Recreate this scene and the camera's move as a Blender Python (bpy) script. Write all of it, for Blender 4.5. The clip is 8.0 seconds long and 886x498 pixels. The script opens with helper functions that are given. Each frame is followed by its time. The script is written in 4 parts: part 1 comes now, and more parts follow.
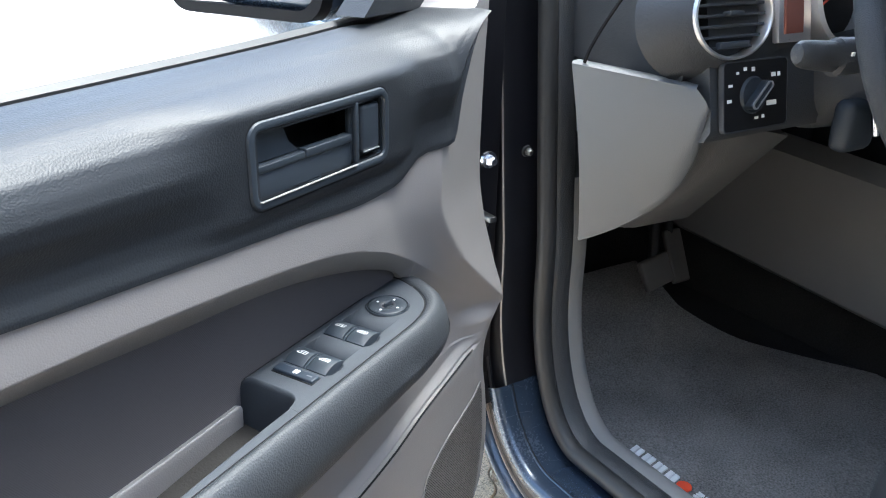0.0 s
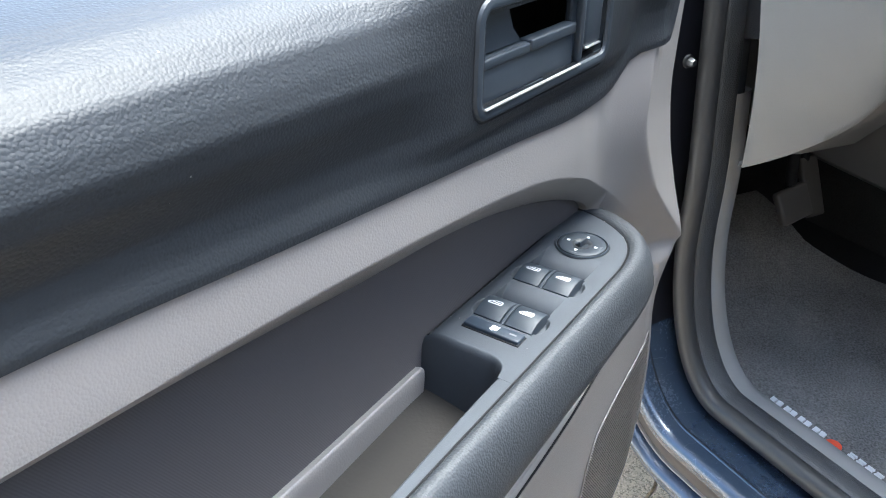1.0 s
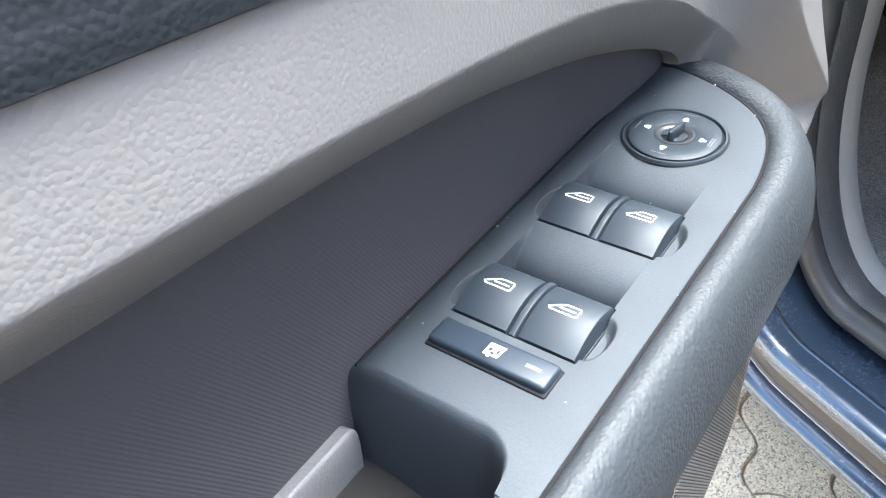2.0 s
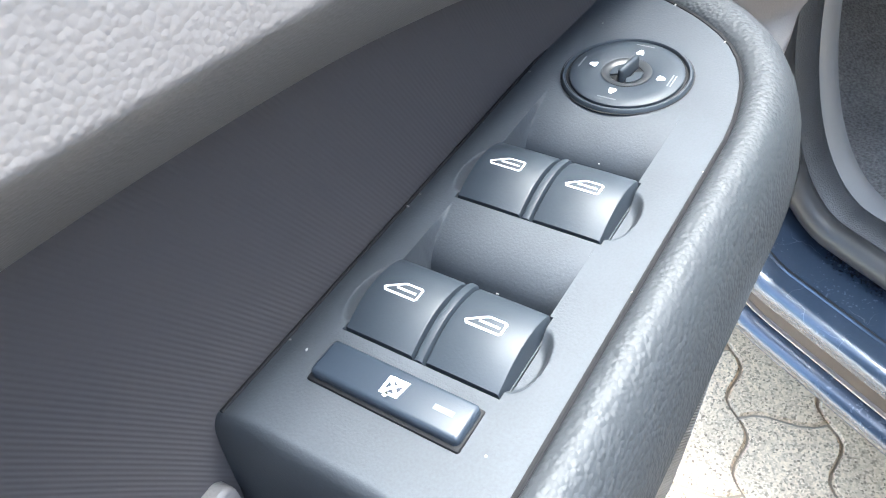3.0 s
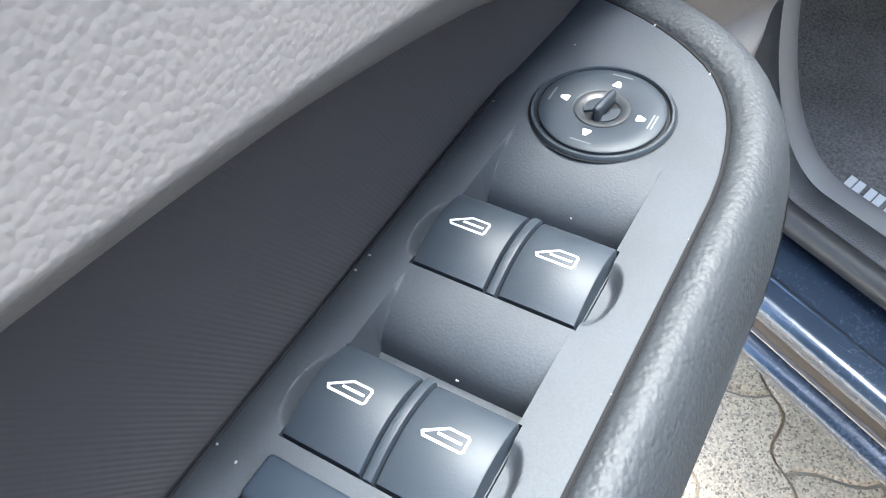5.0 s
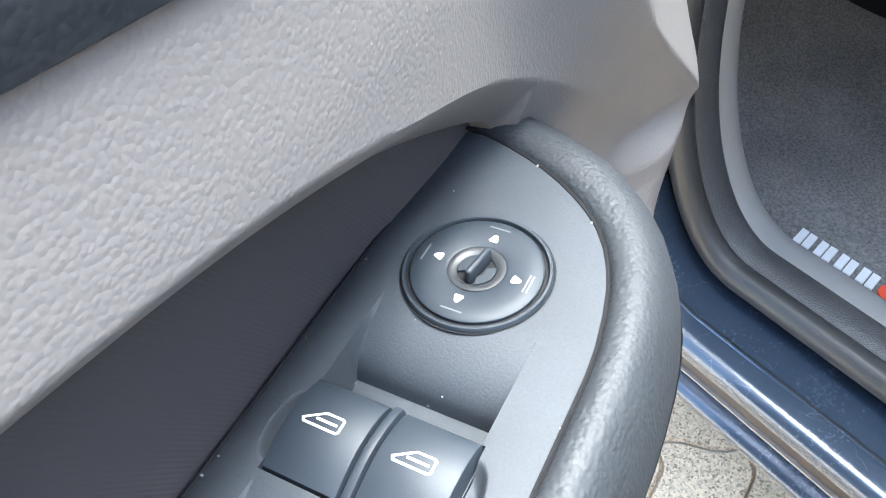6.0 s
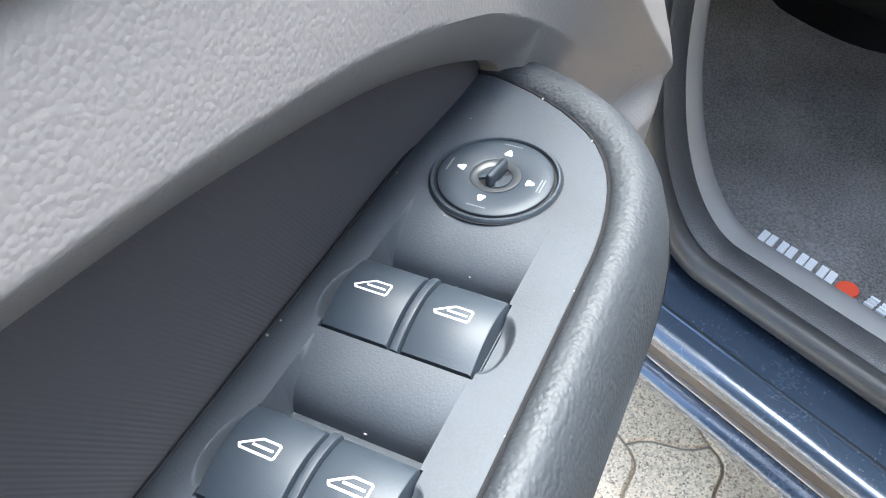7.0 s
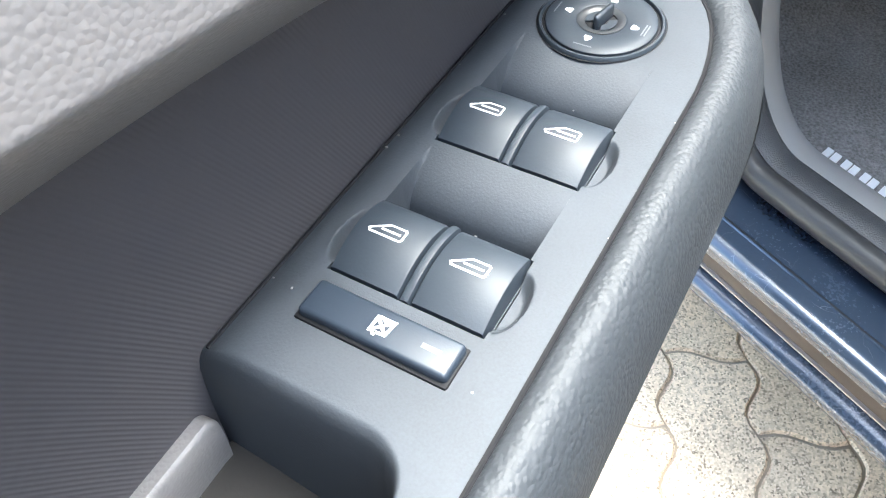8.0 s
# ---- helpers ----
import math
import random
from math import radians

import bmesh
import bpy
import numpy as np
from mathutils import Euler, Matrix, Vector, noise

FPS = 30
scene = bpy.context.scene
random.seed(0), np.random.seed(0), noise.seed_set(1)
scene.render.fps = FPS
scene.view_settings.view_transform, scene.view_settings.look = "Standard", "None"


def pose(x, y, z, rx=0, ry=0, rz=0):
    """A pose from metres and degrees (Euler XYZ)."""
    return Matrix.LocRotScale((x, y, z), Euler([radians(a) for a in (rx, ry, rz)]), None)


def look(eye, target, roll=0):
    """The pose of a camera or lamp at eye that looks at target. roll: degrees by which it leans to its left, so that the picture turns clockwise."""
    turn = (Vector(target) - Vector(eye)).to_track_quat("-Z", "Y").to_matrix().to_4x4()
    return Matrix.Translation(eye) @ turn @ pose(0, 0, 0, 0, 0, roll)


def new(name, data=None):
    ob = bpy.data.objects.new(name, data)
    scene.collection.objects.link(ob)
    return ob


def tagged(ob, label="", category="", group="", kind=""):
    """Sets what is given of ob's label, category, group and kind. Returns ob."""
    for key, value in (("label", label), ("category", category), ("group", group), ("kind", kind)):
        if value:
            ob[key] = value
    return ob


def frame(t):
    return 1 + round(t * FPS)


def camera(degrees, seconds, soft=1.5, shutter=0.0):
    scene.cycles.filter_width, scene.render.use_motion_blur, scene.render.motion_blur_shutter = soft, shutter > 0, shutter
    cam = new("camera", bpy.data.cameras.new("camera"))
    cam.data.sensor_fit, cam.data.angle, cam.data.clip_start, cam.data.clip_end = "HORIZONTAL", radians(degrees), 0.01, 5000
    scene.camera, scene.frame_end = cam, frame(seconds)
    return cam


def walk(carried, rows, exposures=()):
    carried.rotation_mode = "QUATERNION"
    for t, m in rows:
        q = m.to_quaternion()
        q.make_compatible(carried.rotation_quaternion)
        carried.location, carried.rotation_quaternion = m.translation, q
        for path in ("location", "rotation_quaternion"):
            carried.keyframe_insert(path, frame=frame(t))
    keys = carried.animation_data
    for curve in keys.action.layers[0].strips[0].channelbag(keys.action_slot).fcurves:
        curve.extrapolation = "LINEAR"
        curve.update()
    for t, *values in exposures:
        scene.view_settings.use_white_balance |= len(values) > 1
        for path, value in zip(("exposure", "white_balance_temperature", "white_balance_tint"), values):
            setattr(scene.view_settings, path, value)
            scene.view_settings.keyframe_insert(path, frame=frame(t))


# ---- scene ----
cam = camera(58.0, 8.0, soft=1.1)
PATH = [
    (0, (0.011, 0.021, 1.104), (1.607, 0.944, 0.328), 1.3),
    (0.5, (0.016, 0.121, 1.086), (1.557, 1.034, 0.198), 1.6),
    (1, (0.055, 0.178, 1.053), (1.522, 1.146, 0.099), 1.3),
    (1.5, (0.18, 0.227, 0.99), (1.512, 1.242, -0.103), -1.1),
    (1.7, (0.223, 0.252, 0.97), (1.497, 1.263, -0.194), -2.8),
    (2.8, (0.33, 0.296, 0.916), (1.455, 1.23, -0.449), -9.3),
    (3, (0.327, 0.292, 0.923), (1.451, 1.195, -0.463), -8.9),
    (3.5, (0.291, 0.264, 0.959), (1.464, 1.121, -0.416), -7.1),
    (4, (0.301, 0.264, 0.945), (1.545, 1.103, -0.377), -7.6),
    (4.2, (0.313, 0.278, 0.939), (1.572, 1.068, -0.399), -5.5),
    (5.3, (0.378, 0.314, 0.924), (1.456, 1.071, -0.582), -5.7),
    (5.5, (0.391, 0.31, 0.927), (1.508, 1.096, -0.534), -7.8),
    (6, (0.401, 0.305, 0.935), (1.6, 1.041, -0.487), -5.9),
    (6.5, (0.389, 0.293, 0.942), (1.651, 0.995, -0.442), -5.2),
    (7, (0.354, 0.299, 0.933), (1.64, 0.98, -0.439), -3.4),
    (7.5, (0.332, 0.318, 0.912), (1.527, 1.023, -0.528), -1.2),
    (8, (0.32, 0.301, 0.928), (1.425, 1.005, -0.583), -3.0),
]
EXPOSURES = [(0.0, 2.83, 5810, 1), (1.0, 3.09, 5810, 1), (1.5, 3.38, 5810, 1), (3.0, 3.76, 5930, 1), (3.5, 3.61, 5880, 1), (4.0, 3.41, 5790, 1), (5.5, 3.56, 5980, 1), (6.0, 3.65, 5880, 1), (6.5, 3.70, 6030, 1), (7.0, 3.50, 5930, 1), (7.5, 3.45, 5980, 1), (8.0, 3.65, 6080, 1)]
walk(cam, [(t, look(eye, target, roll)) for t, eye, target, roll in PATH], EXPOSURES)

# ---- world, sun ----
world = bpy.data.worlds.new("world")
scene.world = world
world.use_nodes = True
wn = world.node_tree
sky = wn.nodes.new("ShaderNodeTexSky")
sky.sky_type = "NISHITA"
sky.sun_disc = False
SUN_ELEV, SUN_AZ = 72.0, 102.0          # azimuth in degrees, clockwise from +Y
sky.sun_elevation, sky.sun_rotation = radians(SUN_ELEV), radians(SUN_AZ)
sky.air_density, sky.dust_density, sky.ozone_density = 1.0, 5.0, 1.0
wn.nodes["Background"].inputs["Strength"].default_value = 0.15
wn.links.new(sky.outputs[0], wn.nodes["Background"].inputs["Color"])
sun = new("sun", bpy.data.lights.new("sun", "SUN"))
sun.data.energy, sun.data.angle, sun.data.color = 1.7, radians(48.0), (1.0, 0.98, 0.96)
el, az = radians(SUN_ELEV), radians(SUN_AZ)
sun.matrix_world = look((0, 0, 6), Vector((0, 0, 6)) - Vector((math.sin(az) * math.cos(el), math.cos(az) * math.cos(el), math.sin(el))))

# ---- materials ----


def material(name, base, rough=0.5, metal=0.0, grain=0.0, depth=0.0, mottle=0.12, kind="noise", coat=0.0, spec=0.5,
             stain=6.0, dust=0.0, emit=0.0, per_object=0.0, speckle=0.0, scratch=0.0):
    """Base colour with two scales of variation, a relief of the given grain (per metre) and depth (metres)."""
    m = bpy.data.materials.new(name)
    m.use_nodes = True
    t = m.node_tree
    n, l = t.nodes, t.links
    b = n["Principled BSDF"]
    b.inputs["Metallic"].default_value = metal
    b.inputs["Coat Weight"].default_value = coat
    b.inputs["Coat Roughness"].default_value = 0.10
    b.inputs["Specular IOR Level"].default_value = spec
    geo = n.new("ShaderNodeNewGeometry")
    big = n.new("ShaderNodeTexNoise")
    big.inputs["Scale"].default_value, big.inputs["Detail"].default_value = stain, 4
    fine = n.new("ShaderNodeTexNoise")
    fine.inputs["Scale"].default_value, fine.inputs["Detail"].default_value = grain if speckle else max(grain, 300), 2
    for q in (big, fine):
        l.new(geo.outputs["Position"], q.inputs["Vector"])
    mix = n.new("ShaderNodeMix")
    mix.data_type = "RGBA"
    add = n.new("ShaderNodeMath")
    add.operation = "MULTIPLY_ADD"
    l.new(big.outputs["Fac"], add.inputs[0])
    add.inputs[1].default_value = 0.6
    half = n.new("ShaderNodeMath")
    half.operation = "MULTIPLY"
    l.new(fine.outputs["Fac"], half.inputs[0])
    half.inputs[1].default_value = 0.4
    if speckle:
        sharp_ = n.new("ShaderNodeMapRange")
        sharp_.inputs["From Min"].default_value, sharp_.inputs["From Max"].default_value = 0.5 - speckle, 0.5 + speckle
        l.new(fine.outputs["Fac"], sharp_.inputs["Value"])
        l.new(sharp_.outputs[0], half.inputs[0])
    l.new(half.outputs[0], add.inputs[2])
    l.new(add.outputs[0], mix.inputs[0])
    mix.inputs[6].default_value = (*[c * (1 - mottle) for c in base], 1)
    mix.inputs[7].default_value = (*[min(1, c * (1 + mottle)) for c in base], 1)
    colour = mix.outputs[2]
    if per_object:
        info = n.new("ShaderNodeObjectInfo")
        hsv = n.new("ShaderNodeHueSaturation")
        ramp = n.new("ShaderNodeMapRange")
        l.new(info.outputs["Random"], ramp.inputs["Value"])
        ramp.inputs["To Min"].default_value, ramp.inputs["To Max"].default_value = 1 - per_object, 1 + per_object
        l.new(ramp.outputs[0], hsv.inputs["Value"])
        l.new(colour, hsv.inputs["Color"])
        colour = hsv.outputs[0]
    if dust:
        specks = n.new("ShaderNodeTexVoronoi")
        specks.inputs["Scale"].default_value = 140
        l.new(geo.outputs["Position"], specks.inputs["Vector"])
        cut = n.new("ShaderNodeMath")
        cut.operation = "LESS_THAN"
        cut.inputs[1].default_value = 0.055
        l.new(specks.outputs["Distance"], cut.inputs[0])
        sep = n.new("ShaderNodeSeparateColor")
        l.new(specks.outputs["Color"], sep.inputs[0])
        rare = n.new("ShaderNodeMath")
        rare.operation = "GREATER_THAN"
        rare.inputs[1].default_value = 1 - dust
        l.new(sep.outputs[0], rare.inputs[0])
        both = n.new("ShaderNodeMath")
        both.operation = "MULTIPLY"
        l.new(cut.outputs[0], both.inputs[0])
        l.new(rare.outputs[0], both.inputs[1])
        soft = n.new("ShaderNodeMath")
        soft.operation = "MULTIPLY"
        l.new(both.outputs[0], soft.inputs[0])
        soft.inputs[1].default_value = 0.45
        d = n.new("ShaderNodeMix")
        d.data_type = "RGBA"
        l.new(soft.outputs[0], d.inputs[0])
        l.new(colour, d.inputs[6])
        d.inputs[7].default_value = (0.42, 0.40, 0.37, 1)
        colour = d.outputs[2]
    if scratch:
        bend = n.new("ShaderNodeVectorMath")
        bend.operation = "MULTIPLY_ADD"
        l.new(big.outputs["Color"], bend.inputs[0])
        bend.inputs[1].default_value = (0.10,) * 3
        l.new(geo.outputs["Position"], bend.inputs[2])
        cells = n.new("ShaderNodeTexVoronoi")
        cells.feature = "DISTANCE_TO_EDGE"
        cells.inputs["Scale"].default_value = 16
        l.new(bend.outputs[0], cells.inputs["Vector"])
        line = n.new("ShaderNodeMath")
        line.operation = "LESS_THAN"
        line.inputs[1].default_value = 0.004
        l.new(cells.outputs["Distance"], line.inputs[0])
        rub = n.new("ShaderNodeTexNoise")
        rub.inputs["Scale"].default_value = 22
        l.new(geo.outputs["Position"], rub.inputs["Vector"])
        part_ = n.new("ShaderNodeMapRange")
        part_.inputs["From Min"].default_value, part_.inputs["From Max"].default_value = 0.48, 0.62
        part_.inputs["To Max"].default_value = scratch
        l.new(rub.outputs["Fac"], part_.inputs["Value"])
        cut2 = n.new("ShaderNodeMath")
        cut2.operation = "MULTIPLY"
        l.new(line.outputs[0], cut2.inputs[0])
        l.new(part_.outputs[0], cut2.inputs[1])
        sm = n.new("ShaderNodeMix")
        sm.data_type = "RGBA"
        l.new(cut2.outputs[0], sm.inputs[0])
        l.new(colour, sm.inputs[6])
        sm.inputs[7].default_value = (0.38, 0.42, 0.47, 1)
        colour = sm.outputs[2]
    l.new(colour, b.inputs["Base Color"])
    r = n.new("ShaderNodeMapRange")
    l.new(add.outputs[0], r.inputs["Value"])
    r.inputs["To Min"].default_value, r.inputs["To Max"].default_value = max(0.03, rough - 0.10), min(1, rough + 0.10)
    l.new(r.outputs[0], b.inputs["Roughness"])
    if emit:
        b.inputs["Emission Strength"].default_value = emit
        b.inputs["Emission Color"].default_value = (*base, 1)
    if depth:
        if kind == "leather":
            tex = n.new("ShaderNodeTexVoronoi")
            tex.feature = "SMOOTH_F1"
            tex.inputs["Scale"].default_value = grain
            tex.inputs["Smoothness"].default_value = 0.25
            warp = n.new("ShaderNodeVectorMath")
            warp.operation = "MULTIPLY_ADD"
            l.new(fine.outputs["Color"], warp.inputs[0])
            warp.inputs[1].default_value = (0.35 / grain,) * 3
            l.new(geo.outputs["Position"], warp.inputs[2])
            l.new(warp.outputs[0], tex.inputs["Vector"])
            height = tex.outputs["Distance"]
        elif kind == "ribs":
            # straight ribs that fall towards the hinges
            along = n.new("ShaderNodeVectorMath")
            along.operation = "DOT_PRODUCT"
            wave_number = 2 * math.pi * grain
            along.inputs[1].default_value = (0.848 * wave_number, 0.0, 0.530 * wave_number)
            l.new(geo.outputs["Position"], along.inputs[0])
            tex = n.new("ShaderNodeMath")
            tex.operation = "SINE"
            l.new(along.outputs["Value"], tex.inputs[0])
            height = tex.outputs[0]
        else:
            tex = n.new("ShaderNodeTexNoise")
            tex.inputs["Scale"].default_value, tex.inputs["Detail"].default_value = grain, 3
            l.new(geo.outputs["Position"], tex.inputs["Vector"])
            height = tex.outputs["Fac"]
        bump = n.new("ShaderNodeBump")
        bump.inputs["Distance"].default_value = depth
        bump.inputs["Strength"].default_value = 1.0
        if kind == "leather":
            bump.invert = True
        l.new(height, bump.inputs["Height"])
        l.new(bump.outputs[0], b.inputs["Normal"])
    return m


M_DARK = material("charcoal_grained_plastic", (0.017, 0.019, 0.022), 0.44, grain=760, depth=0.00018, kind="leather", mottle=0.12, dust=0.03, spec=0.22)
M_GREY = material("warm_grey_grained_plastic", (0.176, 0.164, 0.159), 0.52, grain=900, depth=0.00012, kind="leather", mottle=0.05, spec=0.5)
M_GREY2 = material("smooth_grey_plastic", (0.215, 0.207, 0.196), 0.5, grain=900, depth=0.0001, mottle=0.06)
M_PAD = material("black_grained_armrest", (0.021, 0.024, 0.028), 0.63, grain=720, depth=0.00027, kind="leather", mottle=0.15, dust=0.02, spec=0.48)
M_PLATE = material("matt_charcoal_plastic", (0.039, 0.044, 0.051), 0.57, grain=1500, depth=0.00007, mottle=0.45, stain=42, dust=0.16, spec=0.26)
M_KEY = material("satin_black_plastic", (0.021, 0.027, 0.035), 0.50, grain=1500, depth=0.00003, mottle=0.15, stain=40, dust=0.03, spec=0.35)
M_FABRIC = material("ribbed_dark_fabric", (0.072, 0.067, 0.069), 0.9, grain=860, depth=0.000032, kind="ribs", mottle=0.14, spec=0.2)
# Real black parts, and shade put into black in gaps, wells and the footwell.
M_BLACK = material("black_plastic_and_shade", (0.010, 0.010, 0.011), 0.7, mottle=0.2, spec=0.15)
M_WHITE = material("white_print", (0.8, 0.8, 0.78), 0.5, mottle=0.03)
M_LINT = material("pale_lint", (0.26, 0.25, 0.235), 0.9, mottle=0.2)
M_DIM = material("dim_grey_print", (0.12, 0.125, 0.13), 0.5, mottle=0.05)
M_RED = material("red_print", (0.75, 0.08, 0.03), 0.5, mottle=0.05)
M_PAINT = material("dark_blue_metallic_paint", (0.028, 0.042, 0.066), 0.26, metal=0.3, mottle=0.3, coat=0.5, stain=12, scratch=0.22, dust=0.22)
# Dark recess; the brown reflection of the paving is put into its base colour.
M_RECESS = material("reflection_brown_recess", (0.040, 0.033, 0.028), 0.45, mottle=0.35, stain=20, spec=0.4)
M_RUBBER = material("worn_black_rubber", (0.027, 0.027, 0.027), 0.44, grain=500, depth=0.0001, mottle=0.2, stain=14, spec=0.32)
M_FLAP = material("grained_black_vinyl", (0.040, 0.041, 0.042), 0.42, grain=700, depth=0.0004, kind="leather", mottle=0.2)
M_STRIP = material("grey_brown_metal_strip", (0.22, 0.19, 0.165), 0.4, mottle=0.15)
M_MAT = material("black_carpet", (0.195, 0.184, 0.170), 0.95, grain=300, depth=0.0022, mottle=0.85, stain=9, spec=0.1, dust=0.50, speckle=0.20)
M_DASH = material("dark_grey_dashboard_plastic", (0.040, 0.043, 0.047), 0.5, grain=500, depth=0.0003, kind="leather", mottle=0.1, spec=0.35)
M_CHROME = material("brushed_silver_ring", (0.62, 0.62, 0.63), 0.3, metal=0.8, mottle=0.05)
M_STEEL = material("bright_zinc_bolt", (0.6, 0.6, 0.62), 0.25, metal=1.0, mottle=0.1)
M_PEDAL = material("worn_pedal_rubber", (0.060, 0.053, 0.047), 0.7, grain=400, depth=0.0004, mottle=0.2)
M_MIRROR = material("mirror_glass", (0.9, 0.9, 0.9), 0.03, metal=1.0, mottle=0.0)
M_SAND = material("sandy_ground", (0.62, 0.60, 0.56), 0.95, grain=120, depth=0.003, mottle=0.25, stain=3)
M_WALL = material("added_plain_wall", (0.20, 0.185, 0.165), 0.9, grain=90, depth=0.003, mottle=0.15, stain=1.5)
M_GRILLE = material("grey_grille_cloth", (0.070, 0.068, 0.066), 0.8, mottle=0.1)
M_KEYGLOSS = material("deep_black_satin_plastic", (0.018, 0.025, 0.036), 0.42, grain=1500, depth=0.00002, mottle=0.15, stain=40, spec=0.4)
# Body paint taken to near-black: the hinge post's shade is in this colour.
M_POSTBLACK = material("shade_black_paint", (0.006, 0.006, 0.008), 0.35, mottle=0.3, coat=0.35, stain=12, spec=0.4)
M_GREASE = material("greasy_dark_steel", (0.10, 0.10, 0.10), 0.35, metal=0.8, mottle=0.4, stain=60)
M_JOINT = material("brown_joint_sand", (0.40, 0.32, 0.23), 0.95, grain=500, depth=0.001, mottle=0.4, stain=25)
M_CARPET = material("black_floor_carpet", (0.030, 0.030, 0.031), 0.95, grain=330, depth=0.0015, mottle=0.5, stain=9, spec=0.15, speckle=0.15)
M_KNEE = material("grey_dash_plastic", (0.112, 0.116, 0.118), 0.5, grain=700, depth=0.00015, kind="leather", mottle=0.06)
# Darker copy of M_KNEE, with the shade under the dash in its colour.
M_UNDER = material("shaded_grey_dash_plastic", (0.075, 0.074, 0.072), 0.55, grain=700, depth=0.00015, kind="leather", mottle=0.08)
M_CONSOLE = material("dark_grey_console_plastic", (0.135, 0.132, 0.129), 0.6, grain=600, depth=0.0002, mottle=0.12)
M_LINER = material("pale_bounce_headlining", (0.52, 0.51, 0.49), 0.9, grain=500, depth=0.0004, mottle=0.06)
M_ROAD = material("added_dark_asphalt", (0.075, 0.074, 0.072), 0.9, grain=160, depth=0.003, mottle=0.4, stain=2)
M_DISH = material("smooth_grey_plastic_dish", (0.026, 0.028, 0.031), 0.38, mottle=0.15, stain=60)
M_DISPLAY = material("dark_red_display", (0.16, 0.045, 0.03), 0.3, mottle=0.1)
# Pocket floor darkened well below the trim: the pocket's shade is in the colour.
M_WELL = material("shade_brown_pocket_floor", (0.021, 0.019, 0.017), 0.75, grain=500, depth=0.0002, mottle=0.25, stain=25, spec=0.25)
M_SEAT = material("dark_seat_cloth", (0.03, 0.033, 0.038), 0.9, grain=350, depth=0.0006, mottle=0.2)


def paver_material():
    """Weathered concrete with washed-out aggregate: pale grit, dark and brown chips, a stained top."""
    m = bpy.data.materials.new("exposed_aggregate_concrete")
    m.use_nodes = True
    t = m.node_tree
    n, l = t.nodes, t.links
    b = n["Principled BSDF"]
    geo = n.new("ShaderNodeNewGeometry")
    chips = n.new("ShaderNodeTexVoronoi")
    chips.inputs["Scale"].default_value = 390
    l.new(geo.outputs["Position"], chips.inputs["Vector"])
    sep = n.new("ShaderNodeSeparateColor")
    l.new(chips.outputs["Color"], sep.inputs[0])
    ramp = n.new("ShaderNodeValToRGB")
    e = ramp.color_ramp.elements
    e[0].position, e[0].color = 0.0, (0.26, 0.19, 0.125, 1)
    e[1].position, e[1].color = 1.0, (0.88, 0.71, 0.50, 1)
    for pos, c in ((0.10, (0.44, 0.335, 0.225, 1)), (0.30, (0.64, 0.495, 0.335, 1)), (0.7, (0.78, 0.615, 0.42, 1))):
        q = e.new(pos)
        q.color = c
    l.new(sep.outputs[0], ramp.inputs[0])
    big = n.new("ShaderNodeTexNoise")
    big.inputs["Scale"].default_value, big.inputs["Detail"].default_value = 11, 5
    l.new(geo.outputs["Position"], big.inputs["Vector"])
    mr = n.new("ShaderNodeMapRange")
    l.new(big.outputs["Fac"], mr.inputs["Value"])
    mr.inputs["To Min"].default_value, mr.inputs["To Max"].default_value = 0.72, 1.25
    info = n.new("ShaderNodeObjectInfo")
    mo = n.new("ShaderNodeMapRange")
    l.new(info.outputs["Random"], mo.inputs["Value"])
    mo.inputs["To Min"].default_value, mo.inputs["To Max"].default_value = 0.85, 1.12
    mul = n.new("ShaderNodeMath")
    mul.operation = "MULTIPLY"
    l.new(mr.outputs[0], mul.inputs[0])
    l.new(mo.outputs[0], mul.inputs[1])
    hsv = n.new("ShaderNodeHueSaturation")
    l.new(mul.outputs[0], hsv.inputs["Value"])
    l.new(ramp.outputs[0], hsv.inputs["Color"])
    l.new(hsv.outputs[0], b.inputs["Base Color"])
    b.inputs["Roughness"].default_value = 0.9
    bump = n.new("ShaderNodeBump")
    bump.inputs["Distance"].default_value = 0.0009
    l.new(sep.outputs[1], bump.inputs["Height"])
    l.new(bump.outputs[0], b.inputs["Normal"])
    return m


M_PAVER = paver_material()

# ---- building helpers ----


def mesh_of(name, verts, faces, mat, smooth=True, sharp=None):
    me = bpy.data.meshes.new(name)
    me.from_pydata([tuple(v) for v in verts], [], faces)
    bm = bmesh.new()
    bm.from_mesh(me)
    bmesh.ops.recalc_face_normals(bm, faces=bm.faces)
    for fc in bm.faces:
        fc.smooth = smooth
    if smooth and sharp:
        for ed in bm.edges:
            if len(ed.link_faces) == 2 and ed.calc_face_angle(0) > radians(sharp):
                ed.smooth = False
    bm.to_mesh(me)
    bm.free()
    me.materials.append(mat)
    return me


def part(name, vf, mat, parent=None, label="", smooth=True, sharp=40):
    ob = new(name, mesh_of(name, vf[0], vf[1], mat, smooth, sharp))
    if parent:
        ob.parent = parent
    if label:
        ob["label"] = label
    return ob


def thing(name, label, category, at=(0, 0, 0), group="", kind=""):
    ob = new(name)
    ob.location = at
    ob.empty_display_size = 0.05
    return tagged(ob, label, category, group, kind)


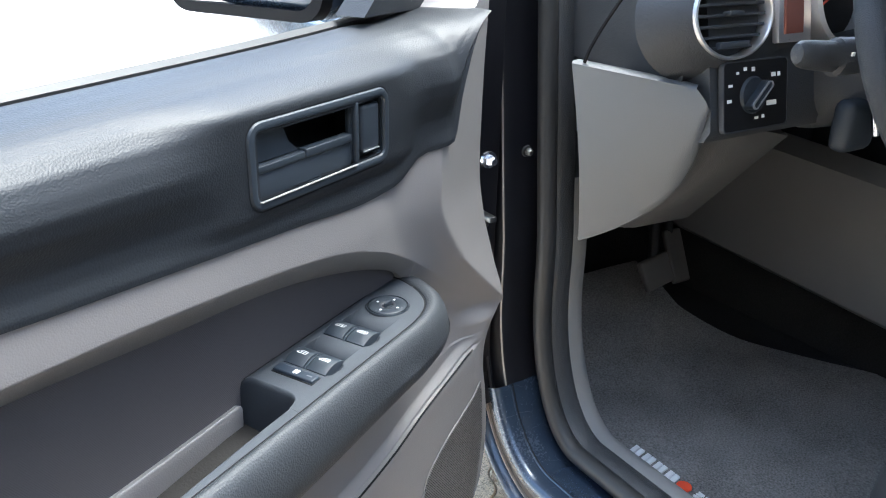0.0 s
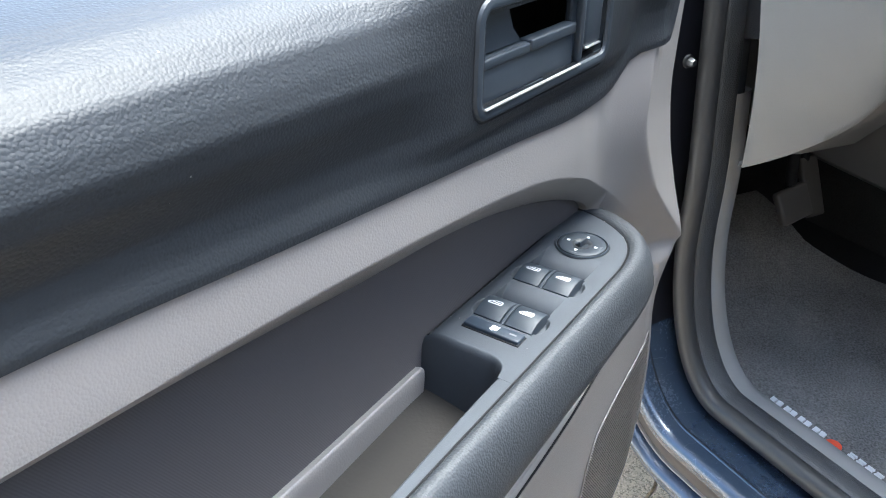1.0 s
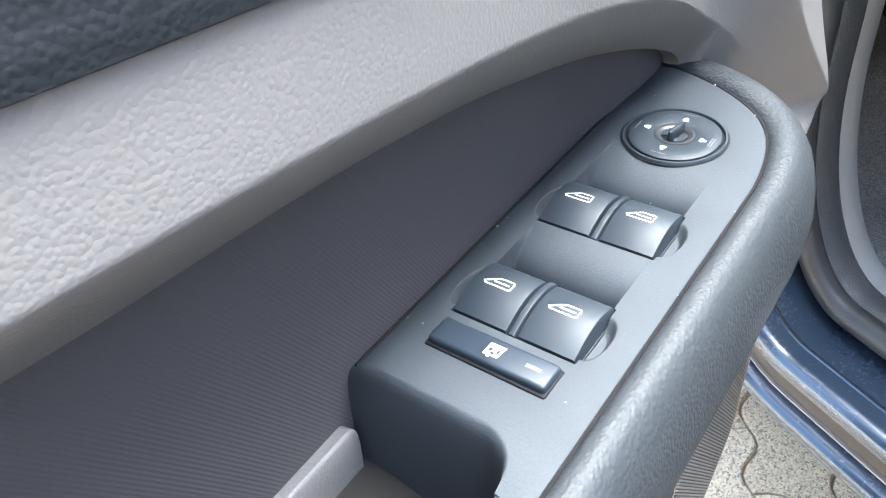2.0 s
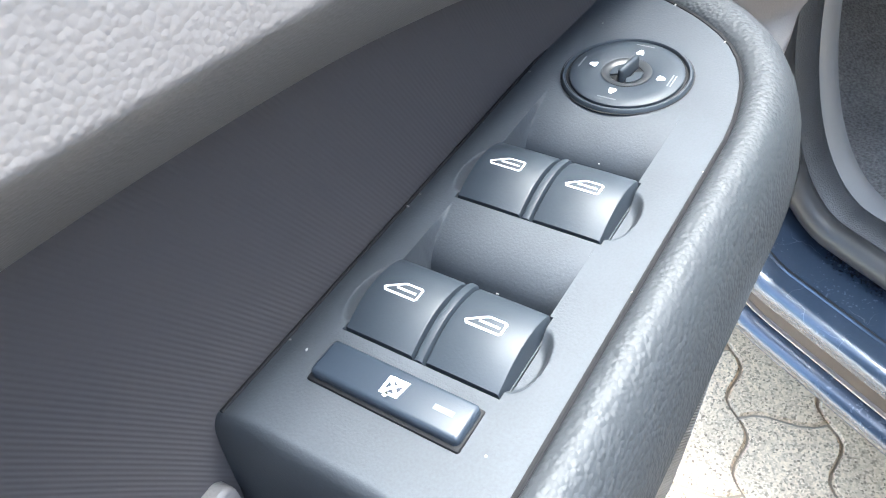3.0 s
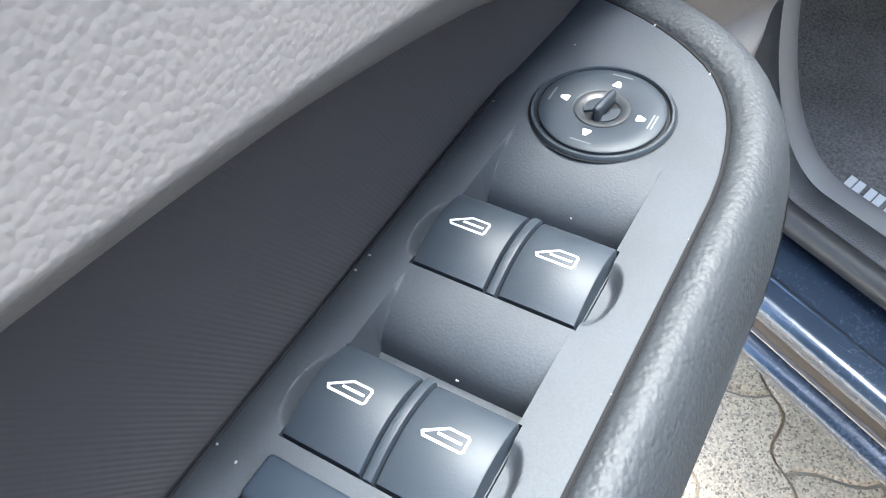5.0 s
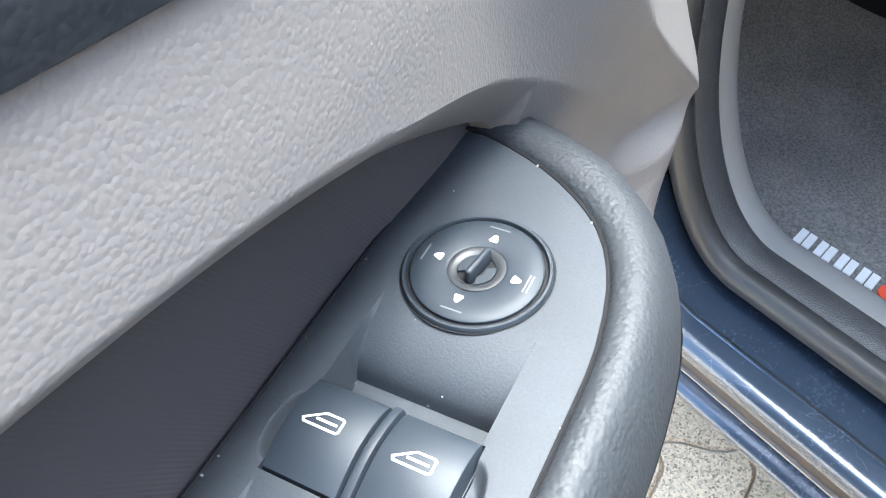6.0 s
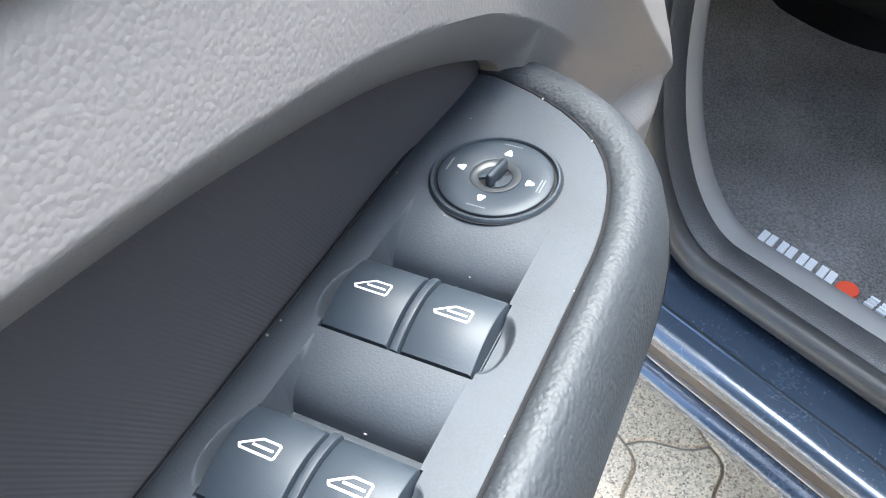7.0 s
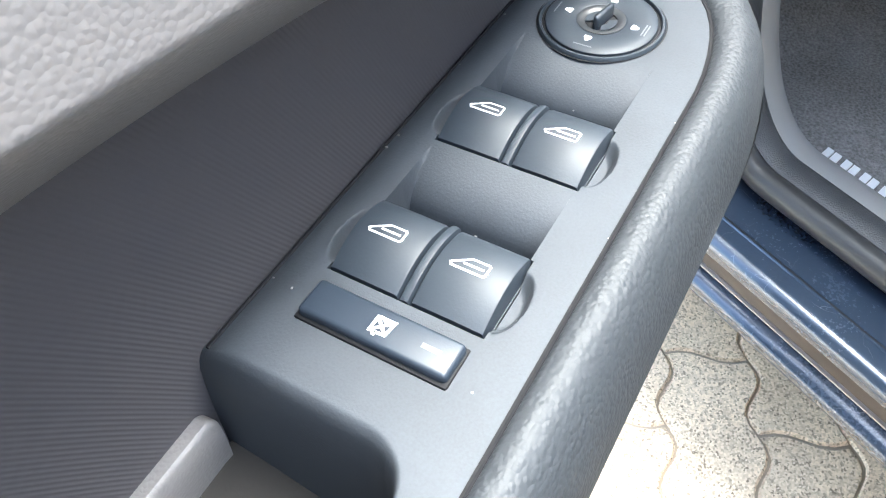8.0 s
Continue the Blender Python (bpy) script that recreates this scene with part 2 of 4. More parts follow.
def curve(points):
    """A smooth function through (x, y) control points, without overshoot."""
    xs = np.array([p[0] for p in points], float)
    ys = np.array([p[1] for p in points], float)
    h = np.diff(xs)
    d = np.diff(ys) / h
    m = np.zeros(len(xs))
    m[0], m[-1] = d[0], d[-1]
    for i in range(1, len(xs) - 1):
        if d[i - 1] * d[i] > 0:
            w1, w2 = 2 * h[i] + h[i - 1], h[i] + 2 * h[i - 1]
            m[i] = (w1 + w2) / (w1 / d[i - 1] + w2 / d[i])

    def at(x):
        if x <= xs[0]:
            return float(ys[0] + m[0] * (x - xs[0]))
        if x >= xs[-1]:
            return float(ys[-1] + m[-1] * (x - xs[-1]))
        i = int(np.searchsorted(xs, x) - 1)
        s = (x - xs[i]) / h[i]
        return float(ys[i] * (1 + 2 * s) * (1 - s) ** 2 + m[i] * h[i] * s * (1 - s) ** 2
                     + ys[i + 1] * s * s * (3 - 2 * s) + m[i + 1] * h[i] * s * s * (s - 1))
    return at


def ease(a, b, x):
    s = min(1.0, max(0.0, (x - a) / (b - a)))
    return s * s * (3 - 2 * s)


def loft(rows, close_u=False, close_v=False, caps=False):
    """Quads between rows of points of equal length."""
    nr, nc = len(rows), len(rows[0])
    verts = [p for r in rows for p in r]
    faces = []
    for i in range(nr if close_u else nr - 1):
        for j in range(nc if close_v else nc - 1):
            a, b = i * nc + j, i * nc + (j + 1) % nc
            c, d = ((i + 1) % nr) * nc + (j + 1) % nc, ((i + 1) % nr) * nc + j
            faces.append((a, b, c, d))
    if caps:
        faces.append(tuple(range(nc))[::-1])
        faces.append(tuple((nr - 1) * nc + j for j in range(nc)))
    return verts, faces


def merge(*vfs):
    verts, faces = [], []
    for v, fs in vfs:
        k = len(verts)
        verts += list(v)
        faces += [tuple(i + k for i in q) for q in fs]
    return verts, faces


def moved(vf, m):
    return [m @ Vector(v) for v in vf[0]], vf[1]


def block(sx, sy, sz, bevel=0.0, seg=2, at=(0, 0, 0)):
    bm = bmesh.new()
    bmesh.ops.create_cube(bm, size=1, matrix=Matrix.Translation(at) @ Matrix.Diagonal((sx, sy, sz, 1)))
    if bevel:
        bmesh.ops.bevel(bm, geom=list(bm.edges), offset=bevel, segments=seg, affect="EDGES", profile=0.5)
    bm.verts.ensure_lookup_table()
    out = [v.co.copy() for v in bm.verts], [tuple(v.index for v in q.verts) for q in bm.faces]
    bm.free()
    return out


def turned(profile, n=48, cx=0.0, cy=0.0):
    """A body of revolution round the z axis at (cx, cy), from (r, z) pairs."""
    rows = [[(cx + r * math.cos(2 * math.pi * k / n), cy + r * math.sin(2 * math.pi * k / n), z) for k in range(n)] for r, z in profile]
    return loft(rows, close_v=True)


def prism(outline, z0, z1, holes=()):
    """A flat plate of the given outline between two heights (outline convex or fan-able from its centre)."""
    n = len(outline)
    verts = [(x, y, z0) for x, y in outline] + [(x, y, z1) for x, y in outline]
    faces = [tuple(range(n))[::-1], tuple(range(n, 2 * n))]
    faces += [(i, (i + 1) % n, n + (i + 1) % n, n + i) for i in range(n)]
    return verts, faces


def ring_plate(outer, inner, z0, z1):
    n = len(outer)
    verts = [(x, y, z1) for x, y in outer] + [(x, y, z1) for x, y in inner] + [(x, y, z0) for x, y in outer] + [(x, y, z0) for x, y in inner]
    faces = []
    for i in range(n):
        k = (i + 1) % n
        faces += [(i, k, n + k, n + i), (2 * n + i, 2 * n + k, k, i), (n + i, n + k, 3 * n + k, 3 * n + i)]
    return verts, faces


def round_rect(x0, x1, y0, y1, r, n=6):
    out = []
    for cx, cy, a0 in ((x1 - r, y1 - r, 0), (x0 + r, y1 - r, 90), (x0 + r, y0 + r, 180), (x1 - r, y0 + r, 270)):
        for k in range(n + 1):
            a = radians(a0 + 90 * k / n)
            out.append((cx + r * math.cos(a), cy + r * math.sin(a)))
    return out


def upright(vf, y):
    """Turns a plate drawn in (x, z) as (x, y) to stand in the door's plane, its front at y and its depth behind."""
    return [(v[0], y - v[2], v[1]) for v in vf[0]], vf[1]


def tube(points, r, n=10):
    rows = []
    pts = [Vector(p) for p in points]
    for i, p in enumerate(pts):
        d = (pts[min(i + 1, len(pts) - 1)] - pts[max(i - 1, 0)]).normalized()
        side = d.orthogonal().normalized() if i == 0 else (side - d * side.dot(d)).normalized()
        up = d.cross(side)
        rows.append([p + r * (side * math.cos(2 * math.pi * k / n) + up * math.sin(2 * math.pi * k / n)) for k in range(n)])
    return loft(rows, close_v=True, caps=True)


# ---- ground ----
ground = part("ground", ([(-60, -60, -0.012), (60, -60, -0.012), (60, 60, -0.012), (-60, 60, -0.012)], [(0, 1, 2, 3)]), M_SAND)
tagged(ground, "pale concrete yard round the paving", "ground", kind="structure")

# added unseen dark ground; less light bounces up onto the door
road = part("road", ([(-3.05, -4.05, -0.006), (6.0, -4.05, -0.006), (6.0, -0.20, -0.006), (-3.05, -0.20, -0.006)], [(0, 1, 2, 3)]), M_ROAD)
tagged(road, "unseen dark ground beside the paving, added to cut bounced light", "road", kind="structure")

# plain unseen walls, added behind the open door to close the yard and cut sky light
for name_, vf_ in (("wall_south", block(14, 0.3, 3.6, 0, 1, (-1.0, -4.2, 1.79))), ("wall_west", block(0.3, 9, 4.0, 0, 1, (-3.2, -0.7, 1.99)))):
    tagged(part(name_, vf_, M_WALL), "plain unseen wall, added to cut low sky light", "wall", kind="structure")

# ---- the open door: x runs along it towards the hinges, y into it ----
door = thing("hinged_door", "open front car door with charcoal and warm grey trim", "car door", (0.2, 0.45, 0.25))
DOOR_AT = Matrix.Translation((-0.2, -0.45, -0.25))


def door_part(name, vf, mat, parent=None, label="", smooth=True, sharp=40):
    ob = part(name, vf, mat, None, label, smooth, sharp)
    ob.parent = parent or door
    if not parent:
        ob.matrix_parent_inverse = DOOR_AT
    return ob


X0 = -0.55
seam = curve([(X0, 0.935), (0.135, 0.918), (0.23, 0.9105), (0.33, 0.9035), (0.415, 0.898), (0.489, 0.8925), (0.532, 0.8945), (0.575, 0.913), (0.61, 0.917), (0.624, 0.960), (0.645, 1.0), (0.672, 1.022)])
top = curve([(X0, 0.984), (0.30, 1.003), (0.50, 1.010), (0.60, 1.016), (0.672, 1.026)])
fabric_top = curve([(X0, 0.874), (0.13, 0.864), (0.226, 0.858), (0.273, 0.854), (0.316, 0.850), (0.371, 0.8465), (0.426, 0.840), (0.471, 0.831), (0.510, 0.8210), (0.535, 0.8140), (0.554, 0.8060), (0.563, 0.8005), (0.5680, 0.7955), (0.5705, 0.789), (0.5715, 0.776), (0.62, 0.770)])
crease = curve([(X0, 0.905), (0.222, 0.885), (0.374, 0.874), (0.451, 0.863), (0.505, 0.847), (0.567, 0.815), (0.622, 0.775), (0.735, 0.700)])
front_edge = curve([(0.36, 0.56), (0.42, 0.62), (0.455, 0.665), (0.49, 0.698), (0.55, 0.709), (0.61, 0.703), (0.65, 0.6965), (0.670, 0.6985), (0.682, 0.7005), (0.693, 0.7055), (0.703, 0.7135), (0.7115, 0.7245), (0.7140, 0.7270), (0.7160, 0.7270), (0.745, 0.7255), (0.776, 0.723), (0.815, 0.716), (0.85, 0.712), (0.906, 0.710), (0.96, 0.710), (1.04, 0.714)])
ridge = curve([(0.705, 0.737), (0.715, 0.7268), (0.775, 0.66), (0.81, 0.624), (0.871, 0.592), (0.926, 0.594), (1.03, 0.605)])
shelf = curve([(X0, 0.57), (0.30, 0.606), (0.434, 0.624), (0.517, 0.639), (0.567, 0.655), (0.621, 0.668), (0.665, 0.6765), (0.75, 0.690)])

# upper charcoal trim, rolled over at the belt line, with the opening for the handle
UPPER = [(0.0, 0.390), (0.0, 0.3708), (0.010, 0.3690), (0.05, 0.3690), (0.14, 0.3718), (0.25, 0.373), (0.35, 0.3705), (0.45, 0.3670), (0.57, 0.3655), (0.666, 0.3684),
         (0.775, 0.3735), (0.860, 0.3825), (0.920, 0.3930), (0.960, 0.4050), (0.984, 0.4180), (1.0, 0.434), (0.995, 0.446), (0.9, 0.447)]
HX = (0.3725, 0.485, 0.510)
cols = sorted(set([round(X0 + i * 0.012, 4) for i in range(int((0.672 - X0) / 0.012) + 1)] + [HX[0], HX[2], 0.60, 0.61, 0.616, 0.622, 0.628, 0.634, 0.64, 0.65, 0.66, 0.672]))
rows = []
prof = [np.interp(np.linspace(0, len(UPPER) - 1, 69), range(len(UPPER)), [u[i] for u in UPPER]) for i in (0, 1)]
for x in cols:
    a, b = seam(x), top(x)
    pinch = 0.011 * ease(0.565, 0.605, x) - 0.004 * ease(0.63, 0.672, x)
    row = []
    for s, y in zip(*prof):
        z = a + (b - a) * s
        k = ease(0.290, 0.360, x) * ease(0.600, 0.525, x) * ease(0.908, 0.922, z) * ease(1.004, 0.985, z) if y < 0.40 else 0.0
        row.append((x, y * (1 - k) + 0.3664 * k - pinch, z))
    rows.append(row)
v, fcs = loft(rows)
keep = []
for q in fcs:
    c = sum((Vector(v[i]) for i in q), Vector()) / 4
    if not (HX[0] < c.x < HX[2] and 0.931 < c.z < 0.974 and c.y < 0.39):
        keep.append(q)
door_part("upper_trim", (v, keep), M_DARK, label="charcoal grained upper door trim")

# warm grey trim: band, flared front corner and lower panel in one moulding


FABRIC_END = 0.5712


def grey_depth(x, z):
    zs, zc = seam(x), crease(x)
    xr = ridge(z) if z > 0.70 else 0.75
    y = 0.3690 + 0.0014 * ease(zs - 0.03, zs, z)
    y += 0.075 * ease(zs + 0.003, zs + 0.018, z)
    # ridge of the front corner: a hollow that rises to a crisp line, then the return face
    if z > 0.69:
        fwd = x - xr
        lift = min(1.0, max(0.0, (fwd + 0.06) / 0.06)) ** 1.7
        y += -(0.009 + 0.003 * ease(0.79, 0.715, z)) * lift + (0.20 * fwd if fwd > 0 else 0.0)
        y += 0.006 * ease(0.50, 0.56, x) * (1 - lift)
    # bevel under the band, down to the cloth; past the cloth's end it runs on behind the armrest
    drop = zc - z
    if drop > 0:
        zf = fabric_top(x)
        yb = 0.397 - 0.009 * ease(0.50, 0.562, x)
        part_way = min(1.0, drop / max(0.008, zc - zf))
        bevel = (yb - y) * part_way ** 1.15
        if z < zf - 0.0004:
            bevel = (0.4060 - y) if x < FABRIC_END else bevel + 0.10 * (zf - z)
        k = ease(FABRIC_END, 0.600, x)
        y += bevel * (1 - k) + 0.26 * min(drop, 0.05) * k * (1 - 0.95 * ease(0.62, 0.705, x))
    if z < 0.722:
        g = ease(0.64, 0.70, x) * ease(0.722, 0.702, z)
        y = y * (1 - g) + 0.3590 * g
    # lower panel comes forward again under the armrest
    k = shelf(x)
    low = 0.3625 - 0.002 * ease(k, k - 0.10, z) + 0.004 * ease(k, k + 0.05, z)
    low += (0.0034 * math.exp(-((z - k - 0.001) / 0.0018) ** 2) - 0.0022 * ease(k + 0.0012, k - 0.0012, z)) * ease(0.69, 0.668, x)
    f = ease(0.57, 0.63, x)
    low += 0.010 * ease(k + 0.0008, k + 0.011, z) * ease(0.69, 0.66, x)
    w = ease(k + 0.066 + 0.030 * f, k + 0.050 - 0.040 * f, z)
    w *= 1 - ease(0.61, 0.70, x) * ease(0.660, 0.708, z)
    y = y * (1 - w) + low * w
    # rounded front border
    e = front_edge(z) - x
    if e < 0.004:
        y += 0.002 * (1 - e / 0.004) ** 2 * (1 - ease(0.77, 0.73, z) * ease(0.69, 0.71, z))
    return y


def spaced(marks, steps):
    """Values from mark to mark, each stretch cut into its own number of equal steps."""
    out = []
    for a, b, n in zip(marks[:-1], marks[1:], steps):
        out += [a + (b - a) * k / n for k in range(n)]
    return out + [marks[-1]]


X_SPLIT = 0.600
cols = spaced([X0, 0.10, 0.40, 0.545, 0.566, FABRIC_END - 0.0001, FABRIC_END + 0.0001, X_SPLIT], [24, 60, 60, 18, 12, 1, 18])
grid = []
for x in cols + [None] * 64:
    front = 0.0
    if x is None:
        front = (len(grid) - len(cols) + 1) / 64
    xg = min(x if x is not None else X_SPLIT, X_SPLIT)
    zf, zc, zt, sh = fabric_top(xg), crease(xg), seam(xg) + 0.022, shelf(xg)
    zs_ = spaced([0.36, 0.50, sh - 0.004, sh + 0.013, 0.72, zf - 0.0006, zf - 0.0001, zc - 0.004, zc + 0.004, zt, 1.034], [20, 40, 24, 30, 24, 1, 20, 8, 26, 40])
    col = []
    for z in zs_:
        xe = front_edge(z)
        if x is None:
            xx = X_SPLIT + (xe - X_SPLIT) * front if xe > X_SPLIT + 0.004 else xe - 0.004 * (1 - front)
        else:
            xx = X0 + (x - X0) * min(1.0, (xe - 0.004 - X0) / (X_SPLIT - X0))
        col.append((xx, grey_depth(xx, z), z))
    grid.append(col)
for dx, dy in ((0.001, 0.005), (-0.002, 0.02), (-0.004, None)):
    grid.append([(p[0] + dx, p[1] + dy if dy else 0.45, p[2]) for p in grid[len(cols) + 63]])
v, fcs = loft(grid)
keep = [q for q in fcs if max(v[i][2] for i in q) < seam(v[q[0]][0]) + 0.022]
door_part("trim_band", (v, keep), M_GREY, label="warm grey grained band and lower door trim", sharp=35)

# black tube that draws the shadow gap along the top of the loudspeaker cover
gap_pts = []
for k in range(60):
    x = X0 + (0.667 - X0) * k / 59
    gap_pts.append((x, grey_depth(x, shelf(x) - 0.004) + 0.0004, shelf(x) + 0.0012))
door_part("cover_gap", tube(gap_pts, 0.0010, 6), M_BLACK)

# fabric insert
rows = []
for x in np.linspace(X0, 0.5725, 120):
    rows.append([(float(x), 0.3966 + 0.0050 * ease(0.860, 0.770, float(z)) - 0.006 * ease(0.50, 0.562, float(x)), float(z)) for z in np.linspace(0.70, 0.89, 60)])
door_part("fabric_insert", loft(rows), M_FABRIC, label="dark ribbed cloth insert")

# lip of the pocket and the pocket's floor
lip_top = curve([(X0, 0.742), (0.25, 0.760), (0.372, 0.766)])
rows = []
for x in list(np.linspace(X0, 0.3660, 40)) + list(np.linspace(0.3663, 0.3695, 9)):
    x = float(x)
    t_ = lip_top(x)
    e = max(0.0, (x - 0.3665) / 0.003)
    t_ -= 0.0022 * e * e
    rows.append([(x, 0.4035, t_ - 0.0016), (x, 0.3988, t_ - 0.0002), (x, 0.3978, t_), (x, 0.3971, t_ - 0.0004), (x, 0.3967, t_ - 0.0014), (x, 0.3965, t_ - 0.006), (x, 0.3968, t_ - 0.012), (x, 0.3978, t_ - 0.022), (x, 0.3985, t_ - 0.10), (x, 0.402, t_ - 0.10)])
door_part("pocket_lip", loft(rows, close_v=True, caps=True), M_GREY, label="grey edge of the door pocket")
rows = []
for x in np.linspace(X0, 0.40, 40):
    x = float(x)
    z = 0.747 - 0.11 * max(0.0, 0.362 - x)
    rows.append([(x, 0.40, z), (x, 0.388, z - 0.001), (x, 0.36, z - 0.006), (x, 0.345, z - 0.004), (x, 0.345, z - 0.012), (x, 0.40, z - 0.012)])
door_part("pocket_floor", loft(rows, close_v=True, caps=True), M_WELL, label="pocket floor, its shade put into dark brown")

# switch panel
PZ = 0.790
plate_in = curve([(0.36, 0.3335), (0.50, 0.3335), (0.517, 0.3355), (0.531, 0.3395), (0.543, 0.3465), (0.552, 0.3565), (0.559, 0.368), (0.5635, 0.379), (0.5665, 0.3895), (0.5675, 0.396)])
XR = 0.3725


REAR_R, RIM_Y = 0.0140, 0.3428


def rear_edge(y):
    """The rear end of the switch panel over the pocket; it sweeps round into the armrest's inner rim."""
    k = min(1.0, max(0.0, (RIM_Y + REAR_R - y) / REAR_R))
    return XR + 0.002 - REAR_R * (1 - math.sqrt(max(0.0, 1 - k * k)))


def scoop(x, y, xa, xb, y0, y1, dep):
    """A finger scoop that rolls down from xb to xa between upright cheeks; the outer cheek leans in as it deepens."""
    if not (xa - 0.0012 < x < xb) or not (y0 < y < y1):
        return 0.0
    s = (xb - x) / (xb - xa)
    c = min(1.0, s / 0.70)
    d = dep * (0.90 * (1 - math.sqrt(max(0.0, 1 - c ** 2.2))) + 0.10 * ease(0.6, 1.0, s))
    wide = 0.0003 + 0.0014 * min(1, max(0, s))
    return d * min(1.0, (y1 - y) / wide)


DIAL = (0.5180, 0.3678)
SCOOP_Y = 0.3858


def plate_height(x, y):
    z = PZ + 0.030 * (x - 0.45)
    # wells of the two rows of rockers
    for xa, xb in ((0.4044, 0.4280), (0.4524, 0.4760)):
        if xa < x < xb and 0.3458 < y < 0.3862:
            z -= 0.0035
    z -= scoop(x, y, 0.4288, 0.4522, 0.3466, SCOOP_Y, 0.0130)
    z -= scoop(x, y, 0.4768, 0.5065, 0.3466, SCOOP_Y, 0.0130)
    # crescent finger recesses beside the rockers
    for cx in (0.4155, 0.4635):
        for cy, sgn in ((0.3458, -1), (0.3862, 1)):
            dx, dy = (x - cx) / 0.0095, (y - cy) * sgn / 0.0047
            if dy > -0.05 and dx * dx + dy * dy < 1:
                z -= 0.0036 * ease(0.0, 0.75, 1 - dx * dx - dy * dy)
    # rounded borders
    e = 0.4020 - y
    z -= 0.0068 * (1 - min(1, max(0, e / 0.0145))) ** 2
    e = x - rear_edge(y)
    z -= 0.0022 * (1 - min(1, max(0, e / 0.0022))) ** 2.0 * ease(0.3429, 0.3480, y)
    return z


def plate_sheet():
    near_ = 0.00006
    edges_x = [q + o for q in (0.4044, 0.4280, 0.4288, 0.4524, 0.4760, 0.4768) for o in (-near_, near_)] + [0.4522, 0.5065]
    edges_y = [q + o for q in (0.3458, 0.3466, SCOOP_Y, 0.3862) for o in (-near_, near_)]
    xs = sorted([XR + (0.5672 - XR) * (i / 500) for i in range(501)] + edges_x)
    ys = sorted([0.3335 + (0.4020 - 0.3335) * j / 180 for j in range(181)] + [0.3429 + 0.0002 * j for j in range(8)] + edges_y)
    rows = []
    for xg in xs:
        s = (xg - XR) / (0.5672 - XR)
        row = []
        for yg in ys:
            y = plate_in(xg) + (yg - 0.3335) / (0.4020 - 0.3335) * (0.4020 - plate_in(xg))
            x = xg + (rear_edge(y) - XR) * max(0.0, 1 - s / 0.10)
            row.append((x, y, plate_height(x, y)))
        rows.append(row)
    # rear wall falling into the pocket
    wall = []
    for k, zz in enumerate((0.002, 0.008, 0.02, 0.04, 0.062)):
        wall.append([(p[0] - 0.0006 - 0.0006 * k, p[1] + (0.0002 * (k + 1) if p[1] < 0.35 else 0), p[2] - zz) for p in rows[0]])
    return loft(wall[::-1] + rows)


switch_panel = door_part("switch_panel", plate_sheet(), M_PLATE, label="matt charcoal switch panel", sharp=32)
gap_line = [(x, 0.3990, plate_height(x, 0.3990) + 0.0001) for x in [0.3762 + 0.005 * q for q in range(38)]]
door_part("panel_gap", tube(gap_line, 0.0007, 6), M_BLACK)
lint_rng = random.Random(11)
lint = ([], [])
for x, y in [(0.398, 0.3975), (0.447, 0.3978), (0.452, 0.3972), (0.486, 0.3976), (0.513, 0.3970), (0.4860, 0.3336), (0.4420, 0.3336), (0.5440, 0.3480), (0.5590, 0.3690), (0.4360, 0.3650), (0.5415, 0.3860), (0.3960, 0.3900), (0.4870, 0.3620)]:
    r_ = lint_rng.uniform(0.0002, 0.00045)
    bit = block(2.2 * r_, 1.4 * r_, r_, 0.3 * r_, 1)
    lint = merge(lint, moved(bit, Matrix.Translation((x, y, plate_height(x, max(y, 0.3337)) + 0.4 * r_)) @ Matrix.Rotation(lint_rng.uniform(0, 3.1), 4, "Z")))
tagged(door_part("lint", lint, M_LINT, label="pale dust and lint caught in the joints"), kind="stuff")
# inner rim that runs on behind the panel, beside the pocket
rows = []
for x in np.linspace(X0, XR + 0.0040 - REAR_R, 60):
    x = float(x)
    z = PZ + 0.030 * (x - 0.45) - 0.0001
    yi = RIM_Y - 0.004 * ease(0.355, 0.2, x)
    rows.append([(x, 0.333, z - 0.004), (x, 0.3335, z), (x, yi - 0.0014, z), (x, yi - 0.0004, z - 0.0006), (x, yi, z - 0.0020), (x, yi + 0.001, z - 0.062), (x, 0.333, z - 0.062)])
door_part("armrest_rim", loft(rows, close_v=True, caps=True), M_PLATE, sharp=20)

